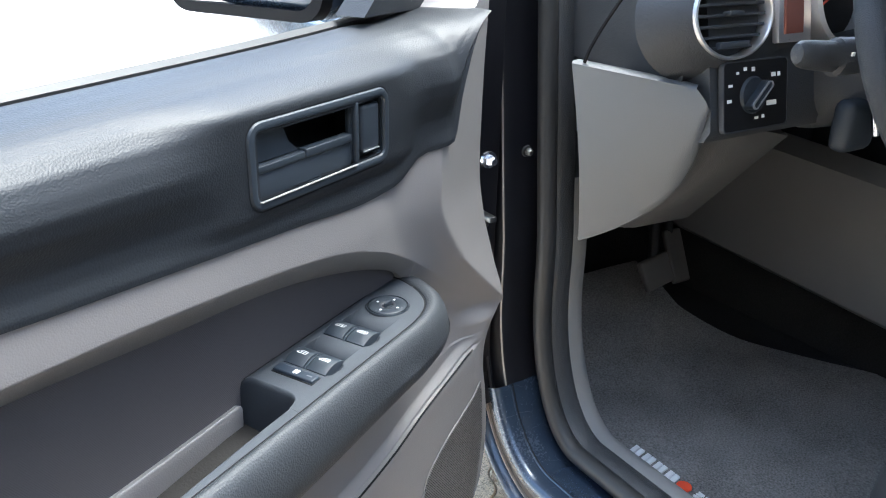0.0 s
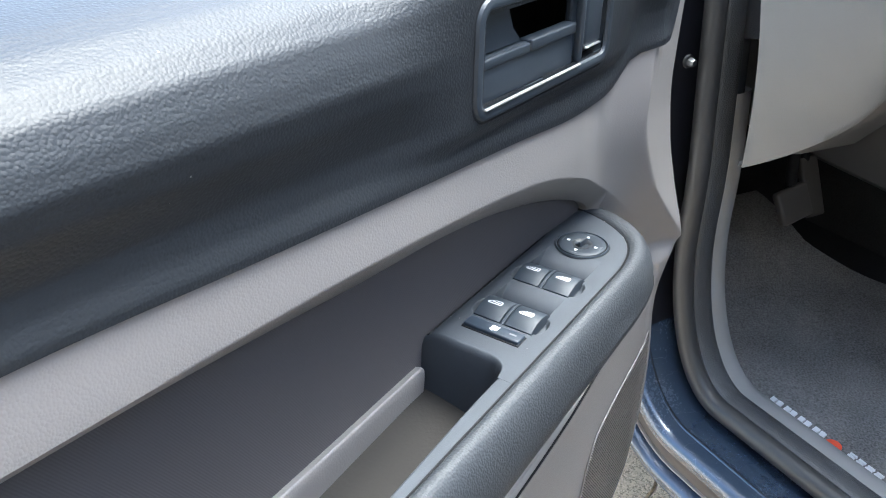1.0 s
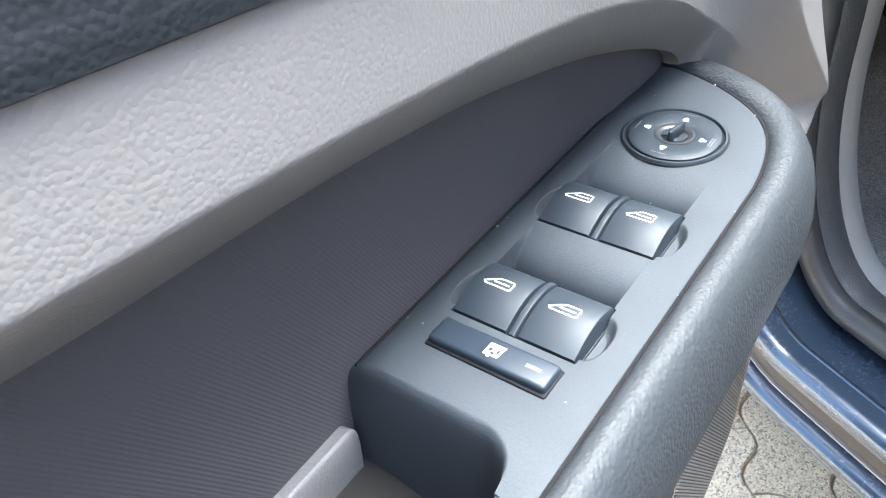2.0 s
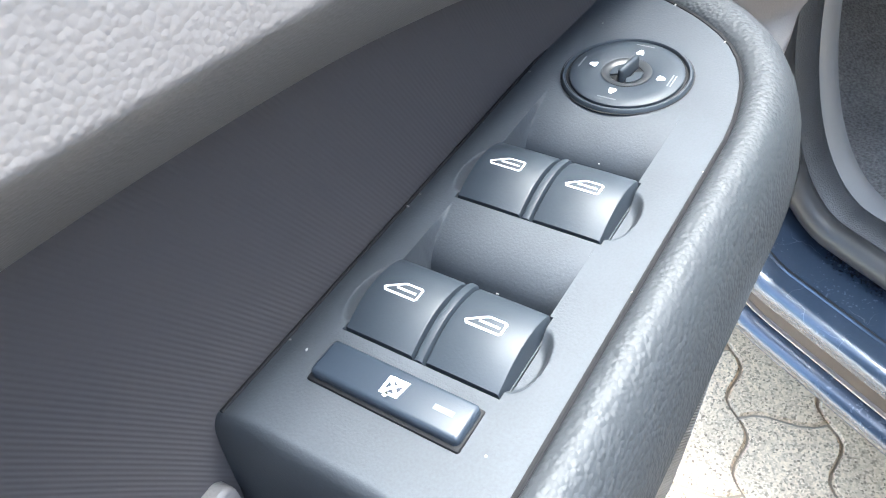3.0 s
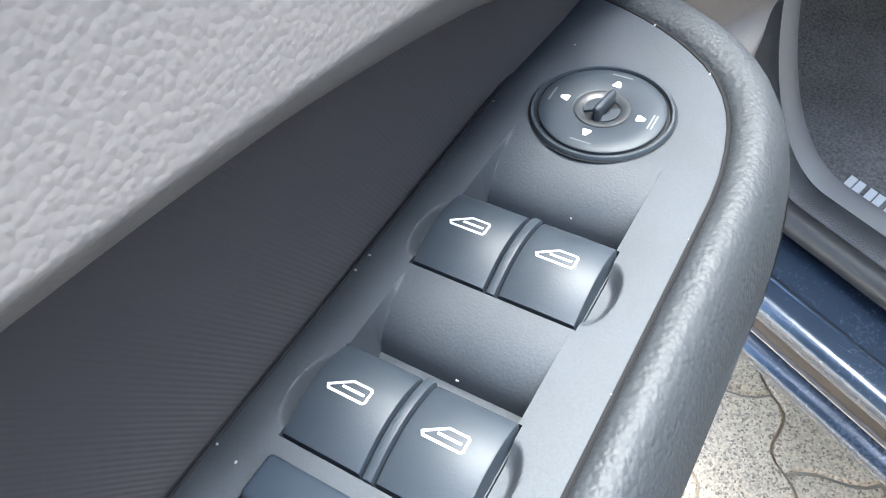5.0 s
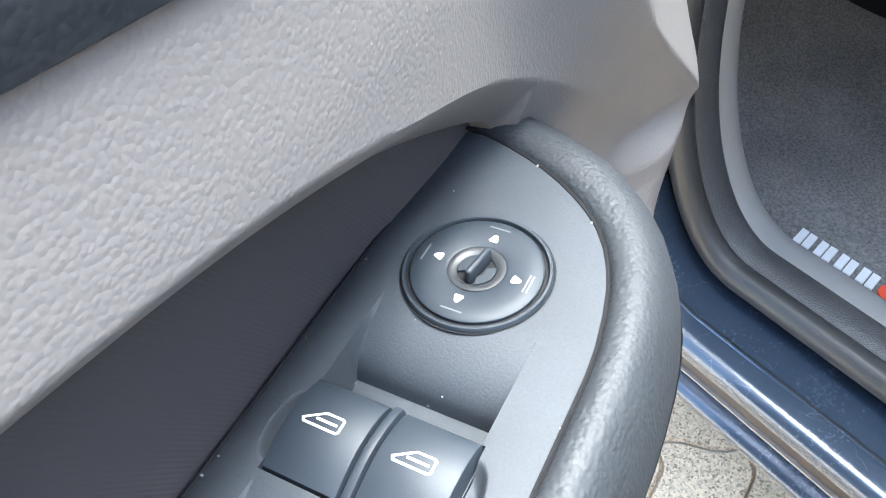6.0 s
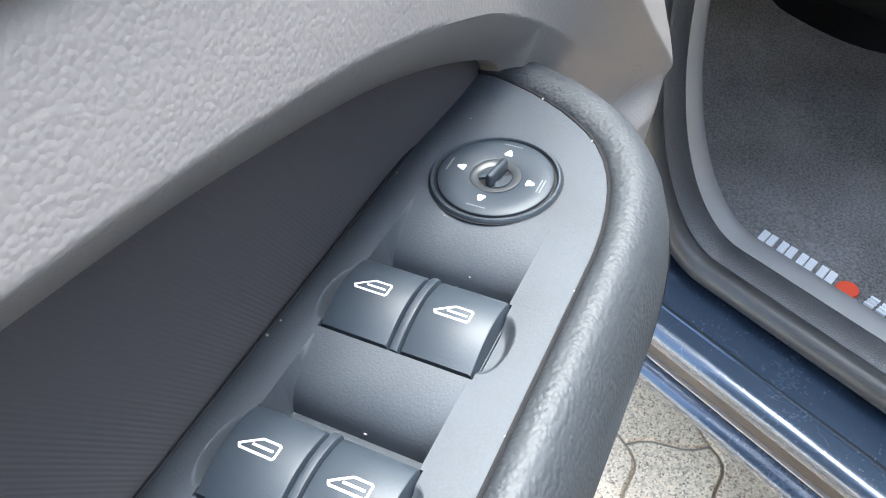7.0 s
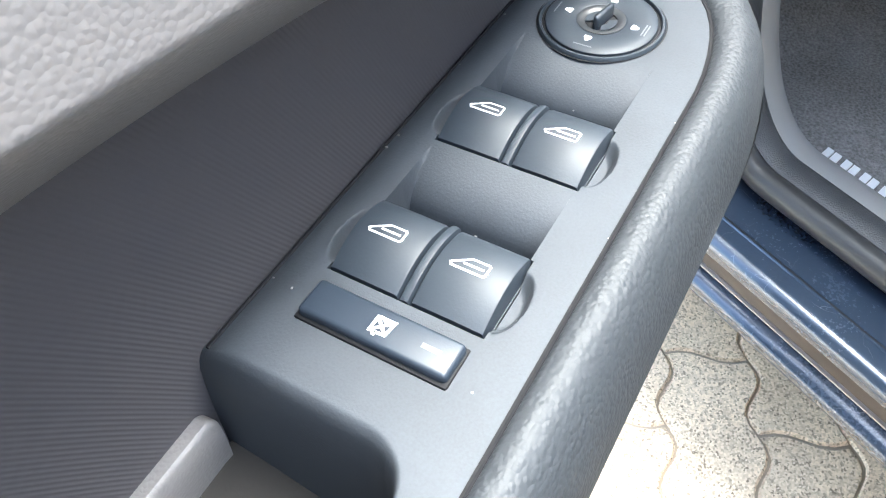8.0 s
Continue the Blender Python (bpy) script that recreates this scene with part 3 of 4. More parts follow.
# armrest bolster, bent round the panel's front end
pad_path = []
for x in np.linspace(X0, 0.50, 70):
    pad_path.append((float(x), 0.3332))
for x in (0.508, 0.517, 0.525, 0.531, 0.537, 0.543, 0.548, 0.552, 0.5555, 0.559, 0.5615, 0.5635, 0.565, 0.5665, 0.5675, 0.5685):
    pad_path.append((x, plate_in(x) - 0.0003))
pad_path.append((0.570, 0.404))
PADW = curve([(X0, 0.0200), (0.40, 0.0178), (0.50, 0.0182), (0.54, 0.0225), (0.556, 0.0265), (0.564, 0.0265), (0.5675, 0.022), (0.570, 0.014)])
rows = []
for i, (x, y) in enumerate(pad_path):
    a, b = Vector(pad_path[max(0, i - 1)]), Vector(pad_path[min(len(pad_path) - 1, i + 1)])
    d = (b - a).normalized()
    nrm = Vector((d.y, -d.x))
    w = PADW(x)
    zt = PZ + 0.030 * (x - 0.45) + 0.0012 - 0.004 * ease(0.5645, 0.570, x)
    zb = 0.728 + 0.11 * (x - 0.386)
    h = zt - zb
    pr = [(0.0, -0.012), (0.02, -0.0025), (0.07, -0.0006), (0.15, 0.0005), (0.27, 0.0012), (0.4, 0.0010), (0.54, -0.0008), (0.68, -0.0044), (0.81, -0.0098), (0.92, -0.018), (0.99, -0.029),
          (1.0, -0.54 * h), (0.96, -0.64 * h), (0.86, -0.75 * h), (0.68, -0.86 * h), (0.42, -0.95 * h), (0.1, -h), (-0.3, -h)]
    rows.append([(x + nrm.x * w * o, y + nrm.y * w * o, zt + dz) for o, dz in pr])
door_part("armrest_pad", loft(rows, caps=True), M_PAD, label="black grained armrest bolster", sharp=60)

end_rows = []
for r in rows[-4:]:
    mid = Vector((0.566, 0.385, PZ - 0.03))
    end_rows.append([Vector(p) + (Vector(p) - mid).normalized() * 0.0006 for p in r[5:13]])
door_part("armrest_end_gap", loft(end_rows), M_BLACK)
seam_pts = [(x, y - 0.0002, PZ + 0.030 * (x - 0.45) - 0.0002) for x, y in pad_path[:-2]]
door_part("armrest_seam", tube(seam_pts, 0.0007, 6), M_BLACK)

# window rockers: curved keys, each with a white pictogram


def rocker_profile(u):
    """Height of a rocker over its own length, u from 0 (rear) to 1 (front lip)."""
    return -0.0012 + 0.0062 * math.sin(math.pi * (0.12 + 0.66 * u)) - 0.0004 * ease(0.93, 1.0, u)


def rocker(x0, x1, y0, y1):
    base = PZ + 0.030 * (0.5 * (x0 + x1) - 0.45) - 0.001
    rows = []
    n = 16
    for i in range(n + 1):
        u = i / n
        x = x0 + u * (x1 - x0)
        z = base + rocker_profile(u)
        r = 0.0006
        rows.append([(x, y0, base - 0.008), (x, y0, z - r), (x, y0 + r * 0.3, z - r * 0.3), (x, y0 + r, z), (x, 0.5 * (y0 + y1), z + 0.0001), (x, y1 - r, z), (x, y1 - r * 0.3, z - r * 0.3), (x, y1, z - r), (x, y1, base - 0.008)])
    lip = [(p[0] + 0.0004, p[1], p[2] - 0.0006) for p in rows[-1]]
    low = [(p[0] + 0.0004, p[1], base - 0.010) for p in rows[-1]]
    back = [(p[0] - 0.0003, p[1], base - 0.010) for p in rows[0]]
    return loft([back] + rows + [lip, low])


def strip(points, w, z_of, lift=0.00012, closed=True):
    """A printed line of width w along points (x, y) that lies on the height z_of."""
    n = len(points)
    vs, fs = [], []
    for i in range(n):
        p = Vector(points[i])
        a = Vector(points[(i - 1) % n]) if closed or i else p
        b = Vector(points[(i + 1) % n]) if closed or i < n - 1 else p
        d1, d2 = (p - a), (b - p)
        d1 = d1.normalized() if d1.length else d2.normalized()
        d2 = d2.normalized() if d2.length else d1
        m = (d1 + d2).normalized()
        nn = Vector((-m.y, m.x)) / max(0.5, m.dot(d1))
        for sgn in (-0.5, 0.5):
            q = p + nn * w * sgn
            vs.append((q.x, q.y, z_of(q.x, q.y) + lift))
    for i in range(n if closed else n - 1):
        k = (i + 1) % n
        fs.append((2 * i, 2 * i + 1, 2 * k + 1, 2 * k))
    return vs, fs


def dense(points, step=0.0006, closed=True):
    out = []
    n = len(points)
    for i in range(n if closed else n - 1):
        a, b = Vector(points[i]), Vector(points[(i + 1) % n])
        k = max(1, int((b - a).length / step))
        out += [tuple(a.lerp(b, j / k)) for j in range(k)]
    if not closed:
        out.append(tuple(points[-1]))
    return out


def window_icon(cx, cy, z_of):
    # the side window of a car: sloped screen, sill line and rail; up in the symbol is +x
    s = 0.000084
    shape = [(-21, 50), (-21, -44), (-16, -49), (15, -49), (20, -44), (20, 4), (-13, 55)]
    outer = [(cx + s * a, cy + s * b) for a, b in shape]
    bar = [(cx + s * -2, cy + s * 22), (cx + s * -2, cy + s * -38)]
    frame_ = strip(dense(outer), 0.00050, z_of)
    rail = strip(dense(bar, closed=False), 0.00055, z_of, closed=False)
    return merge(frame_, rail)


for x0, x1 in ((0.4050, 0.4274), (0.4530, 0.4754)):
    for y0, y1 in ((0.3463, 0.3641), (0.3677, 0.3857)):
        key = door_part("window_switch", rocker(x0, x1, y0, y1), M_KEY, label="curved black window switch with a white window symbol", sharp=35)
        base = PZ + 0.030 * (0.5 * (x0 + x1) - 0.45) - 0.001
        zf = (lambda x, y, x0=x0, x1=x1, base=base: base + rocker_profile((x - x0) / (x1 - x0)))
        ic = door_part("window_symbol", window_icon(x0 + 0.0126, 0.5 * (y0 + y1) + 0.0008, zf), M_WHITE, key, "white printed window symbol", smooth=False)
    rows = []
    base = PZ + 0.030 * (0.5 * (x0 + x1) - 0.45) - 0.001
    for i in range(15):
        u = i / 14
        x, z = x0 - 0.0003 + u * (x1 - x0 + 0.0012), base + rocker_profile(u) - 0.0003
        rows.append([(x, 0.36470, base - 0.006), (x, 0.36470, z - 0.0006), (x, 0.36500, z), (x, 0.36590, z + 0.0002), (x, 0.36680, z), (x, 0.36710, z - 0.0006), (x, 0.36710, base - 0.006)])
    door_part("switch_divider", loft(rows, caps=True), M_KEY)

# rear window lock key
LOCKZ = PZ + 0.030 * (0.393 - 0.45)
vf = block(0.0096, 0.0372, 0.010, 0.0012, 3, (0.3955, 0.3658, LOCKZ - 0.0022))
lock_key = door_part("child_lock_switch", vf, M_KEYGLOSS, label="black lock switch with a white crossed-window symbol")
flat = (lambda x, y: LOCKZ + 0.0028)
cx, cy = 0.3955, 0.3655
s = 0.000085
quad = [(cx + s * a, cy + s * c) for a, c in [(-24, 20), (-22, -24), (22, -30), (20, 20)]]
img = merge(strip(dense(quad), 0.0007, flat),
            strip(dense([quad[0], quad[2]], closed=False), 0.0007, flat, 0.0002, closed=False),
            strip(dense([quad[1], quad[3]], closed=False), 0.0007, flat, 0.00025, closed=False),
            prism([(cx + s * 21, cy + s * -28), (cx + s * 26, cy + s * 16), (cx + s * 10, cy + s * -4)], LOCKZ + 0.0024, LOCKZ + 0.0030),
            strip(dense([(cx + s * -34, cy + s * 6), (cx + s * -20, cy + s * 2)], closed=False), 0.0009, flat, closed=False))
door_part("lock_symbol", img, M_WHITE, lock_key, "white crossed-window symbol", smooth=False)
door_part("indicator_bar", strip(dense([(cx, 0.3555), (cx, 0.3508)], closed=False), 0.0013, flat, closed=False), M_DIM, lock_key, "unlit indicator bar", smooth=False)
door_part("key_surround", moved(block(0.0110, 0.0384, 0.004, 0.0006, 2), Matrix.Translation((0.3953, 0.3658, LOCKZ - 0.0014))), M_BLACK, switch_panel)

# mirror adjuster dial
DZ = PZ + 0.030 * (DIAL[0] - 0.45)


def on_panel(vf):
    """Tilts a part of the dial to the slope of the panel."""
    return [(p[0], p[1], p[2] + 0.030 * (p[0] - DIAL[0])) for p in vf[0]], vf[1]


dial = door_part("mirror_dial", on_panel(turned([(0.0060, DZ + 0.0001), (0.0064, DZ + 0.0003), (0.0073, DZ + 0.0010), (0.0078, DZ + 0.0012), (0.0130, DZ + 0.0013), (0.0160, DZ + 0.0012), (0.0164, DZ + 0.0009), (0.0166, DZ - 0.001)], 96, *DIAL)), M_KEY, label="round black mirror adjuster dial")
ring = door_part("dial_ring", on_panel(turned([(0.0174, DZ - 0.001), (0.0174, DZ + 0.0007), (0.0177, DZ + 0.0011), (0.0183, DZ + 0.0011), (0.0187, DZ + 0.0006), (0.0189, DZ - 0.0004), (0.0189, DZ - 0.006)], 96, *DIAL)), M_KEY, dial)
door_part("dial_gap", on_panel(turned([(0.0165, DZ + 0.00015), (0.0175, DZ + 0.00015)], 96, *DIAL)), M_BLACK, dial)
door_part("ring_gap", on_panel(turned([(0.0186, DZ + 0.00012), (0.0192, DZ + 0.00012)], 96, *DIAL)), M_BLACK, dial)
top_z = (lambda x, y: DZ + 0.00125)
for k in range(4):
    a = radians(90 * k)
    rot = Matrix.Translation((DIAL[0], DIAL[1], 0)) @ Matrix.Rotation(a, 4, "Z")
    tri = [(0.0116, 0.0003), (0.0112, 0.0006), (0.0097, 0.0012), (0.0093, 0.0009), (0.0093, -0.0009), (0.0097, -0.0012), (0.0112, -0.0006), (0.0116, -0.0003)]
    pts = [(rot @ Vector((p[0], p[1], 0))).to_2d() for p in tri]
    door_part("dial_arrow", on_panel(prism(pts, DZ + 0.0008, DZ + 0.00142)), M_WHITE, dial, "small white arrow", smooth=False)
    lines = [[(0.0140, -0.0028), (0.0140, 0.0028)]]
    if k == 3:
        lines.append([(0.0131, -0.0028), (0.0131, 0.0028)])
    for ln in lines:
        pp = [(rot @ Vector((p[0], p[1], 0))).to_2d() for p in ln]
        door_part("dial_mark", on_panel(strip(dense([tuple(p) for p in pp], closed=False), 0.00045, top_z, 0.00015, closed=False)), M_DIM, dial, smooth=False)
door_part("dial_hub", on_panel(turned([(0.0, DZ + 0.0002), (0.0063, DZ + 0.0002)], 40, *DIAL)), M_BLACK, dial)
door_part("dial_selector_ring", on_panel(turned([(0.0046, DZ - 0.0012), (0.0048, DZ + 0.0006), (0.0054, DZ + 0.0010), (0.0066, DZ + 0.0013), (0.0072, DZ + 0.0012)], 48, *DIAL)), M_DISH, dial, "smooth pale dish round the selector")
for a0 in (20, 200):
    lug = [(0.0022 * math.cos(radians(a0 + 14 * q)), 0.0022 * math.sin(radians(a0 + 14 * q))) for q in range(8)] + [(0.0047 * math.cos(radians(a0 + 98 - 14 * q)), 0.0047 * math.sin(radians(a0 + 98 - 14 * q))) for q in range(8)]
    door_part("selector_lug", on_panel(prism([(DIAL[0] + p, DIAL[1] + q) for p, q in lug], DZ - 0.001, DZ + 0.0008)), M_KEY, dial)
knob = moved(block(0.0098, 0.0019, 0.0056, 0.0009, 3), Matrix.Translation((DIAL[0] + 0.0002, DIAL[1] - 0.0004, DZ + 0.0016)) @ Matrix.Rotation(radians(-8), 4, "Z"))
door_part("dial_knob", knob, M_KEY, dial, "raised selector blade")

# inner door handle


def frame_tube(outline, y, r, n=8):
    """A rounded frame along an outline in the door's plane."""
    pts = [(x, y, z) for x, z in outline]
    rows = []
    m = len(pts)
    for i in range(m):
        a, c = Vector(pts[i - 1]), Vector(pts[(i + 1) % m])
        d = (c - a).normalized()
        side = Vector((-d.z, 0, d.x))
        rows.append([Vector(pts[i]) + r * (side * math.cos(2 * math.pi * q / n) + Vector((0, 0.8, 0)) * math.sin(2 * math.pi * q / n)) for q in range(n)])
    return loft(rows, close_u=True, close_v=True)


handle = door_part("door_handle_bezel", frame_tube(round_rect(0.3665, 0.5145, 0.9260, 0.9785, 0.0090), 0.3668, 0.0034), M_KEY, label="satin black handle surround")
for nm, vf, mt in (
        ("bezel_gap", frame_tube(round_rect(0.3625, 0.5185, 0.9220, 0.9825, 0.0125), 0.3674, 0.0014), M_BLACK),
        ("bezel_back", upright(ring_plate(round_rect(0.3635, 0.5180, 0.9225, 0.9820, 0.012), round_rect(0.3705, 0.5115, 0.9295, 0.9755, 0.0060), -0.006, 0.0), 0.3676), M_KEY),
        ("bezel_bar", moved(block(0.0040, 0.005, 0.046, 0.0014, 3), Matrix.Translation((0.4765, 0.3672, 0.953))), M_KEY),
        # recess: near-black box, the shade inside the handle opening is in its colour
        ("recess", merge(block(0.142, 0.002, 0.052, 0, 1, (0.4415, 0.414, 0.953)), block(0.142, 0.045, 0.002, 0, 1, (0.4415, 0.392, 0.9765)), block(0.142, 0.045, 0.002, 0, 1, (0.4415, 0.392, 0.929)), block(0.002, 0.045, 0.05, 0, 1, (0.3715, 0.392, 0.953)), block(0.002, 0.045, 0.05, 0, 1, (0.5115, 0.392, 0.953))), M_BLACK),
        ("lever", moved(block(0.1005, 0.007, 0.0225, 0.0012, 3), Matrix.Translation((0.4228, 0.3728, 0.9405)) @ Matrix.Rotation(radians(-6), 4, "X")), M_KEY),
        ("lever_lip", merge(block(0.052, 0.008, 0.0060, 0.0010, 3, (0.4470, 0.3715, 0.9500)), block(0.0485, 0.007, 0.0050, 0.0010, 3, (0.3968, 0.3718, 0.9492))), M_KEY),
        ("lever_cheek", upright(prism([(0.3725, 0.9525), (0.4195, 0.9525), (0.4105, 0.960), (0.403, 0.975), (0.3725, 0.975)], -0.006, 0.0), 0.3735), M_KEY),
        ("lock_button", moved(block(0.0235, 0.008, 0.036, 0.003, 3), Matrix.Translation((0.4970, 0.3715, 0.953))), M_KEY),
        ("lock_button_back", moved(block(0.034, 0.004, 0.047, 0.001, 1), Matrix.Translation((0.4950, 0.3760, 0.953))), M_KEY),
        # the next two pale bars draw the bright highlight lines along the lower edges
        ("lock_edge", moved(block(0.020, 0.002, 0.0011, 0.0004, 2), Matrix.Translation((0.4965, 0.3672, 0.9358))), M_CHROME),
        ("lever_highlight", moved(block(0.104, 0.002, 0.0010, 0.0004, 2), Matrix.Translation((0.4225, 0.3640, 0.9296))), M_GREY2)):
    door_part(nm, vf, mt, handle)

# loudspeaker grille in the lower trim, with slanting ribs
grille_l = curve([(0.42, 0.545), (0.47, 0.545), (0.527, 0.555), (0.578, 0.572), (0.600, 0.608), (0.614, 0.645), (0.630, 0.684)])
grille_r = curve([(0.42, 0.605), (0.45, 0.648), (0.49, 0.681), (0.56, 0.694), (0.61, 0.690), (0.630, 0.686)])


def trim_y(x, z):
    return grey_depth(min(x, front_edge(z) - 0.0125), z)


rows = []
for z in np.linspace(0.42, 0.630, 60):
    z = float(z)
    a, b = grille_l(z), grille_r(z)
    rows.append([(a + (b - a) * s, trim_y(a + (b - a) * s, z) - 0.0010, z) for s in np.linspace(0, 1, 14)])
grille = door_part("speaker_grille", loft(rows), M_GRILLE, label="grey loudspeaker grille with slanting ribs")
c = 1.108
while c < 1.490:
    seg = []
    for k in range(90):
        x = 0.545 + 0.0017 * k
        z = c - 1.25 * x
        if 0.425 < z < 0.628 and grille_l(z) + 0.0015 < x < grille_r(z) - 0.0015:
            seg.append((x, trim_y(x, z) - 0.0014, z))
    if len(seg) > 2:
        door_part("grille_rib", tube(seg[::3] + [seg[-1]], 0.0007, 5), M_GREY, grille)
    c += 0.0034
rim = [(grille_l(float(z)), float(z)) for z in np.linspace(0.42, 0.630, 40)]
rim += [(grille_r(float(z)), float(z)) for z in np.linspace(0.630, 0.42, 40)]
door_part("grille_rim", tube([(x, trim_y(x, z) - 0.0012, z) for x, z in rim], 0.0005, 6), M_GREY, grille)

# door shell, outer skin, belt weatherstrip
shell = merge(block(1.25, 0.085, 0.60, 0.02, 3, (0.045, 0.462, 0.66)), block(1.25, 0.02, 0.30, 0.008, 2, (0.045, 0.525, 0.72)))
door_part("door_shell", shell, M_PAINT, label="dark blue painted steel door shell")
rows = []
for x in np.linspace(X0, 0.66, 30):
    z = top(float(x)) - 0.002
    rows.append([(float(x), 0.452, z - 0.02), (float(x), 0.452, z + 0.002), (float(x), 0.456, z + 0.006), (float(x), 0.463, z + 0.002), (float(x), 0.466, z - 0.02)])
door_part("window_weatherstrip", loft(rows, caps=True), M_RUBBER, label="black rubber strip along the window slot")

# outside mirror on the door
mir = door_part("mirror_housing", moved(block(0.10, 0.26, 0.17, 0.035, 5), Matrix.Translation((0.80, 0.735, 1.068))), M_PAINT, label="dark side mirror housing")
door_part("mirror_bezel", moved(upright(ring_plate(round_rect(-0.125, 0.125, -0.083, 0.083, 0.035), round_rect(-0.113, 0.113, -0.070, 0.070, 0.028), -0.03, 0.004), 0.0), Matrix.Translation((0.752, 0.735, 1.066)) @ Matrix.Rotation(radians(-90), 4, "Z")), M_BLACK, mir)
door_part("mirror_glass", moved(upright(prism(round_rect(-0.115, 0.115, -0.072, 0.072, 0.028), -0.004, 0.0), 0.0), Matrix.Translation((0.760, 0.735, 1.066)) @ Matrix.Rotation(radians(-84), 4, "Z")), M_MIRROR, mir, "mirror glass showing pale sky")
door_part("mirror_arm", moved(block(0.07, 0.16, 0.05, 0.018, 3), Matrix.Translation((0.80, 0.545, 1.035))), M_POSTBLACK, mir)
door_part("mirror_sail", moved(upright(prism([(-0.10, 0.0), (0.09, 0.0), (0.09, 0.13), (0.05, 0.13)], -0.03, 0.0), 0.0), Matrix.Translation((0.67, 0.425, 1.022))), M_DARK, label="black corner cover at the mirror")

# ---- the car body: u forward along the car, v inwards ----
ORIGIN = Vector((0.925, 0.39, 0.0))
FWD = Vector((0.46, 0.888, 0)).normalized()
INW = Vector((FWD.y, -FWD.x, 0))
CAR = Matrix(((FWD.x, INW.x, 0, ORIGIN.x), (FWD.y, INW.y, 0, ORIGIN.y), (0, 0, 1, 0), (0, 0, 0, 1)))
body = thing("car", "dark blue car body with open front doorway", "car", ORIGIN)


def car_part(name, vf, mat, parent=None, label="", smooth=True, sharp=40, own=None):
    """A part given in car coordinates (u, v, z)."""
    ob = part(name, moved(vf, CAR), mat, None, label, smooth, sharp)
    base = own or body
    ob.parent = parent or base
    if not parent:
        ob.matrix_parent_inverse = Matrix.Translation(-base.location)
    return ob


POST_U, BEND_Z, BEND_A, BEND_B = 0.060, 0.597, 0.105, 0.222
SILL_Z = BEND_Z - BEND_B


def doorway(top_z=1.45, rear=-1.15):
    """Path of the doorway's border: down the post, round the corner, back along the sill, with the outward normal."""
    out = []
    for z in np.linspace(top_z, BEND_Z, 22):
        out.append((POST_U + 0.10 * max(0.0, float(z) - 0.66), float(z), 1.0, 0.0))
    a_, b_ = BEND_A, BEND_B
    for k in range(1, 25):
        t_ = radians(90 * k / 24)
        nn = Vector((math.cos(t_) / a_, -math.sin(t_) / b_)).normalized()
        out.append((POST_U - a_ + a_ * math.cos(t_), BEND_Z - b_ * math.sin(t_), nn.x, nn.y))
    for u in np.linspace(POST_U - a_, rear, 24)[1:]:
        out.append((float(u), SILL_Z, 0.0, -1.0))
    return out


def border(profile, path, closed=False):
    """Sweeps (v, n) pairs along the doorway; n runs outwards from its border."""
    return loft([[(u + nu * n, v, z + nz * n) for v, n in profile] for u, z, nu, nz in path], close_v=closed)


WAY = doorway()
SILL = [(0.070, 0.030), (0.020, 0.025), (0.0066, 0.0246), (0.0058, 0.0262), (0.0046, 0.0266), (0.0034, 0.0258), (0.0026, 0.0226), (0.0012, 0.0228), (0.0002, 0.0240), (-0.0140, 0.0248), (-0.0195, 0.0258), (-0.0238, 0.0285), (-0.0265, 0.0330), (-0.0275, 0.0390), (-0.0260, 0.0460), (-0.0190, 0.0510)]
POST = [(0.070, 0.031), (0.020, 0.0268), (0.000, 0.0268), (-0.0040, 0.0285), (-0.0055, 0.033), (-0.0055, 0.060), (-0.030, 0.064), (-0.09, 0.066)]
LOW = [p for p in WAY if p[1] < 0.462]
HIGH = [p for p in WAY if p[1] > 0.44]
car_part("sill_panel", border(SILL, LOW), M_PAINT, label="glossy dark blue painted door sill", sharp=30)
car_part("door_post", border(POST, HIGH), M_POSTBLACK, label="hinge post, its shade put into near-black paint", sharp=30)
car_part("sill_groove", border([(0.0062, 0.0248), (0.0032, 0.0248), (0.0032, 0.0268), (0.0062, 0.0268)], LOW, True), M_BLACK)
# worn edge of the post, with its highlight drawn as a pale strip
car_part("post_edge_highlight", border([(-0.0035, 0.0276), (-0.0046, 0.0286), (-0.0050, 0.0300), (-0.0040, 0.0296)], HIGH, True), M_STRIP, label="worn post edge, its highlight drawn as a pale strip")
car_part("sill_recess", border([(-0.0195, 0.0506), (-0.0125, 0.0550), (-0.0105, 0.0610), (-0.0105, 0.0720), (-0.0120, 0.0810)], [p for p in WAY if p[1] < 0.50]), M_RECESS, label="dark sill recess, the paving's brown reflection in its colour")
car_part("sill_trim_strip", border([(-0.010, 0.0785), (-0.0150, 0.0797), (-0.0155, 0.0811), (-0.010, 0.0825)], [p for p in WAY if p[1] < 0.50]), M_STRIP, label="thin grey-brown sill strip")
car_part("rocker_panel", border([(-0.0110, 0.0818), (-0.0150, 0.0835), (-0.0235, 0.0858), (-0.0285, 0.0895), (-0.0305, 0.0945), (-0.0290, 0.1010), (-0.0245, 0.1080), (-0.0190, 0.1140), (0.03, 0.14), (0.12, 0.16)], [p for p in WAY if p[1] < 0.6]), M_PAINT, label="dark blue lower rocker panel")
car_part("rocker_edge_strip", border([(-0.0170, 0.1150), (-0.0195, 0.1165), (-0.0165, 0.1195), (-0.0120, 0.1190)], [p for p in WAY if p[1] < 0.5], True), M_STRIP)
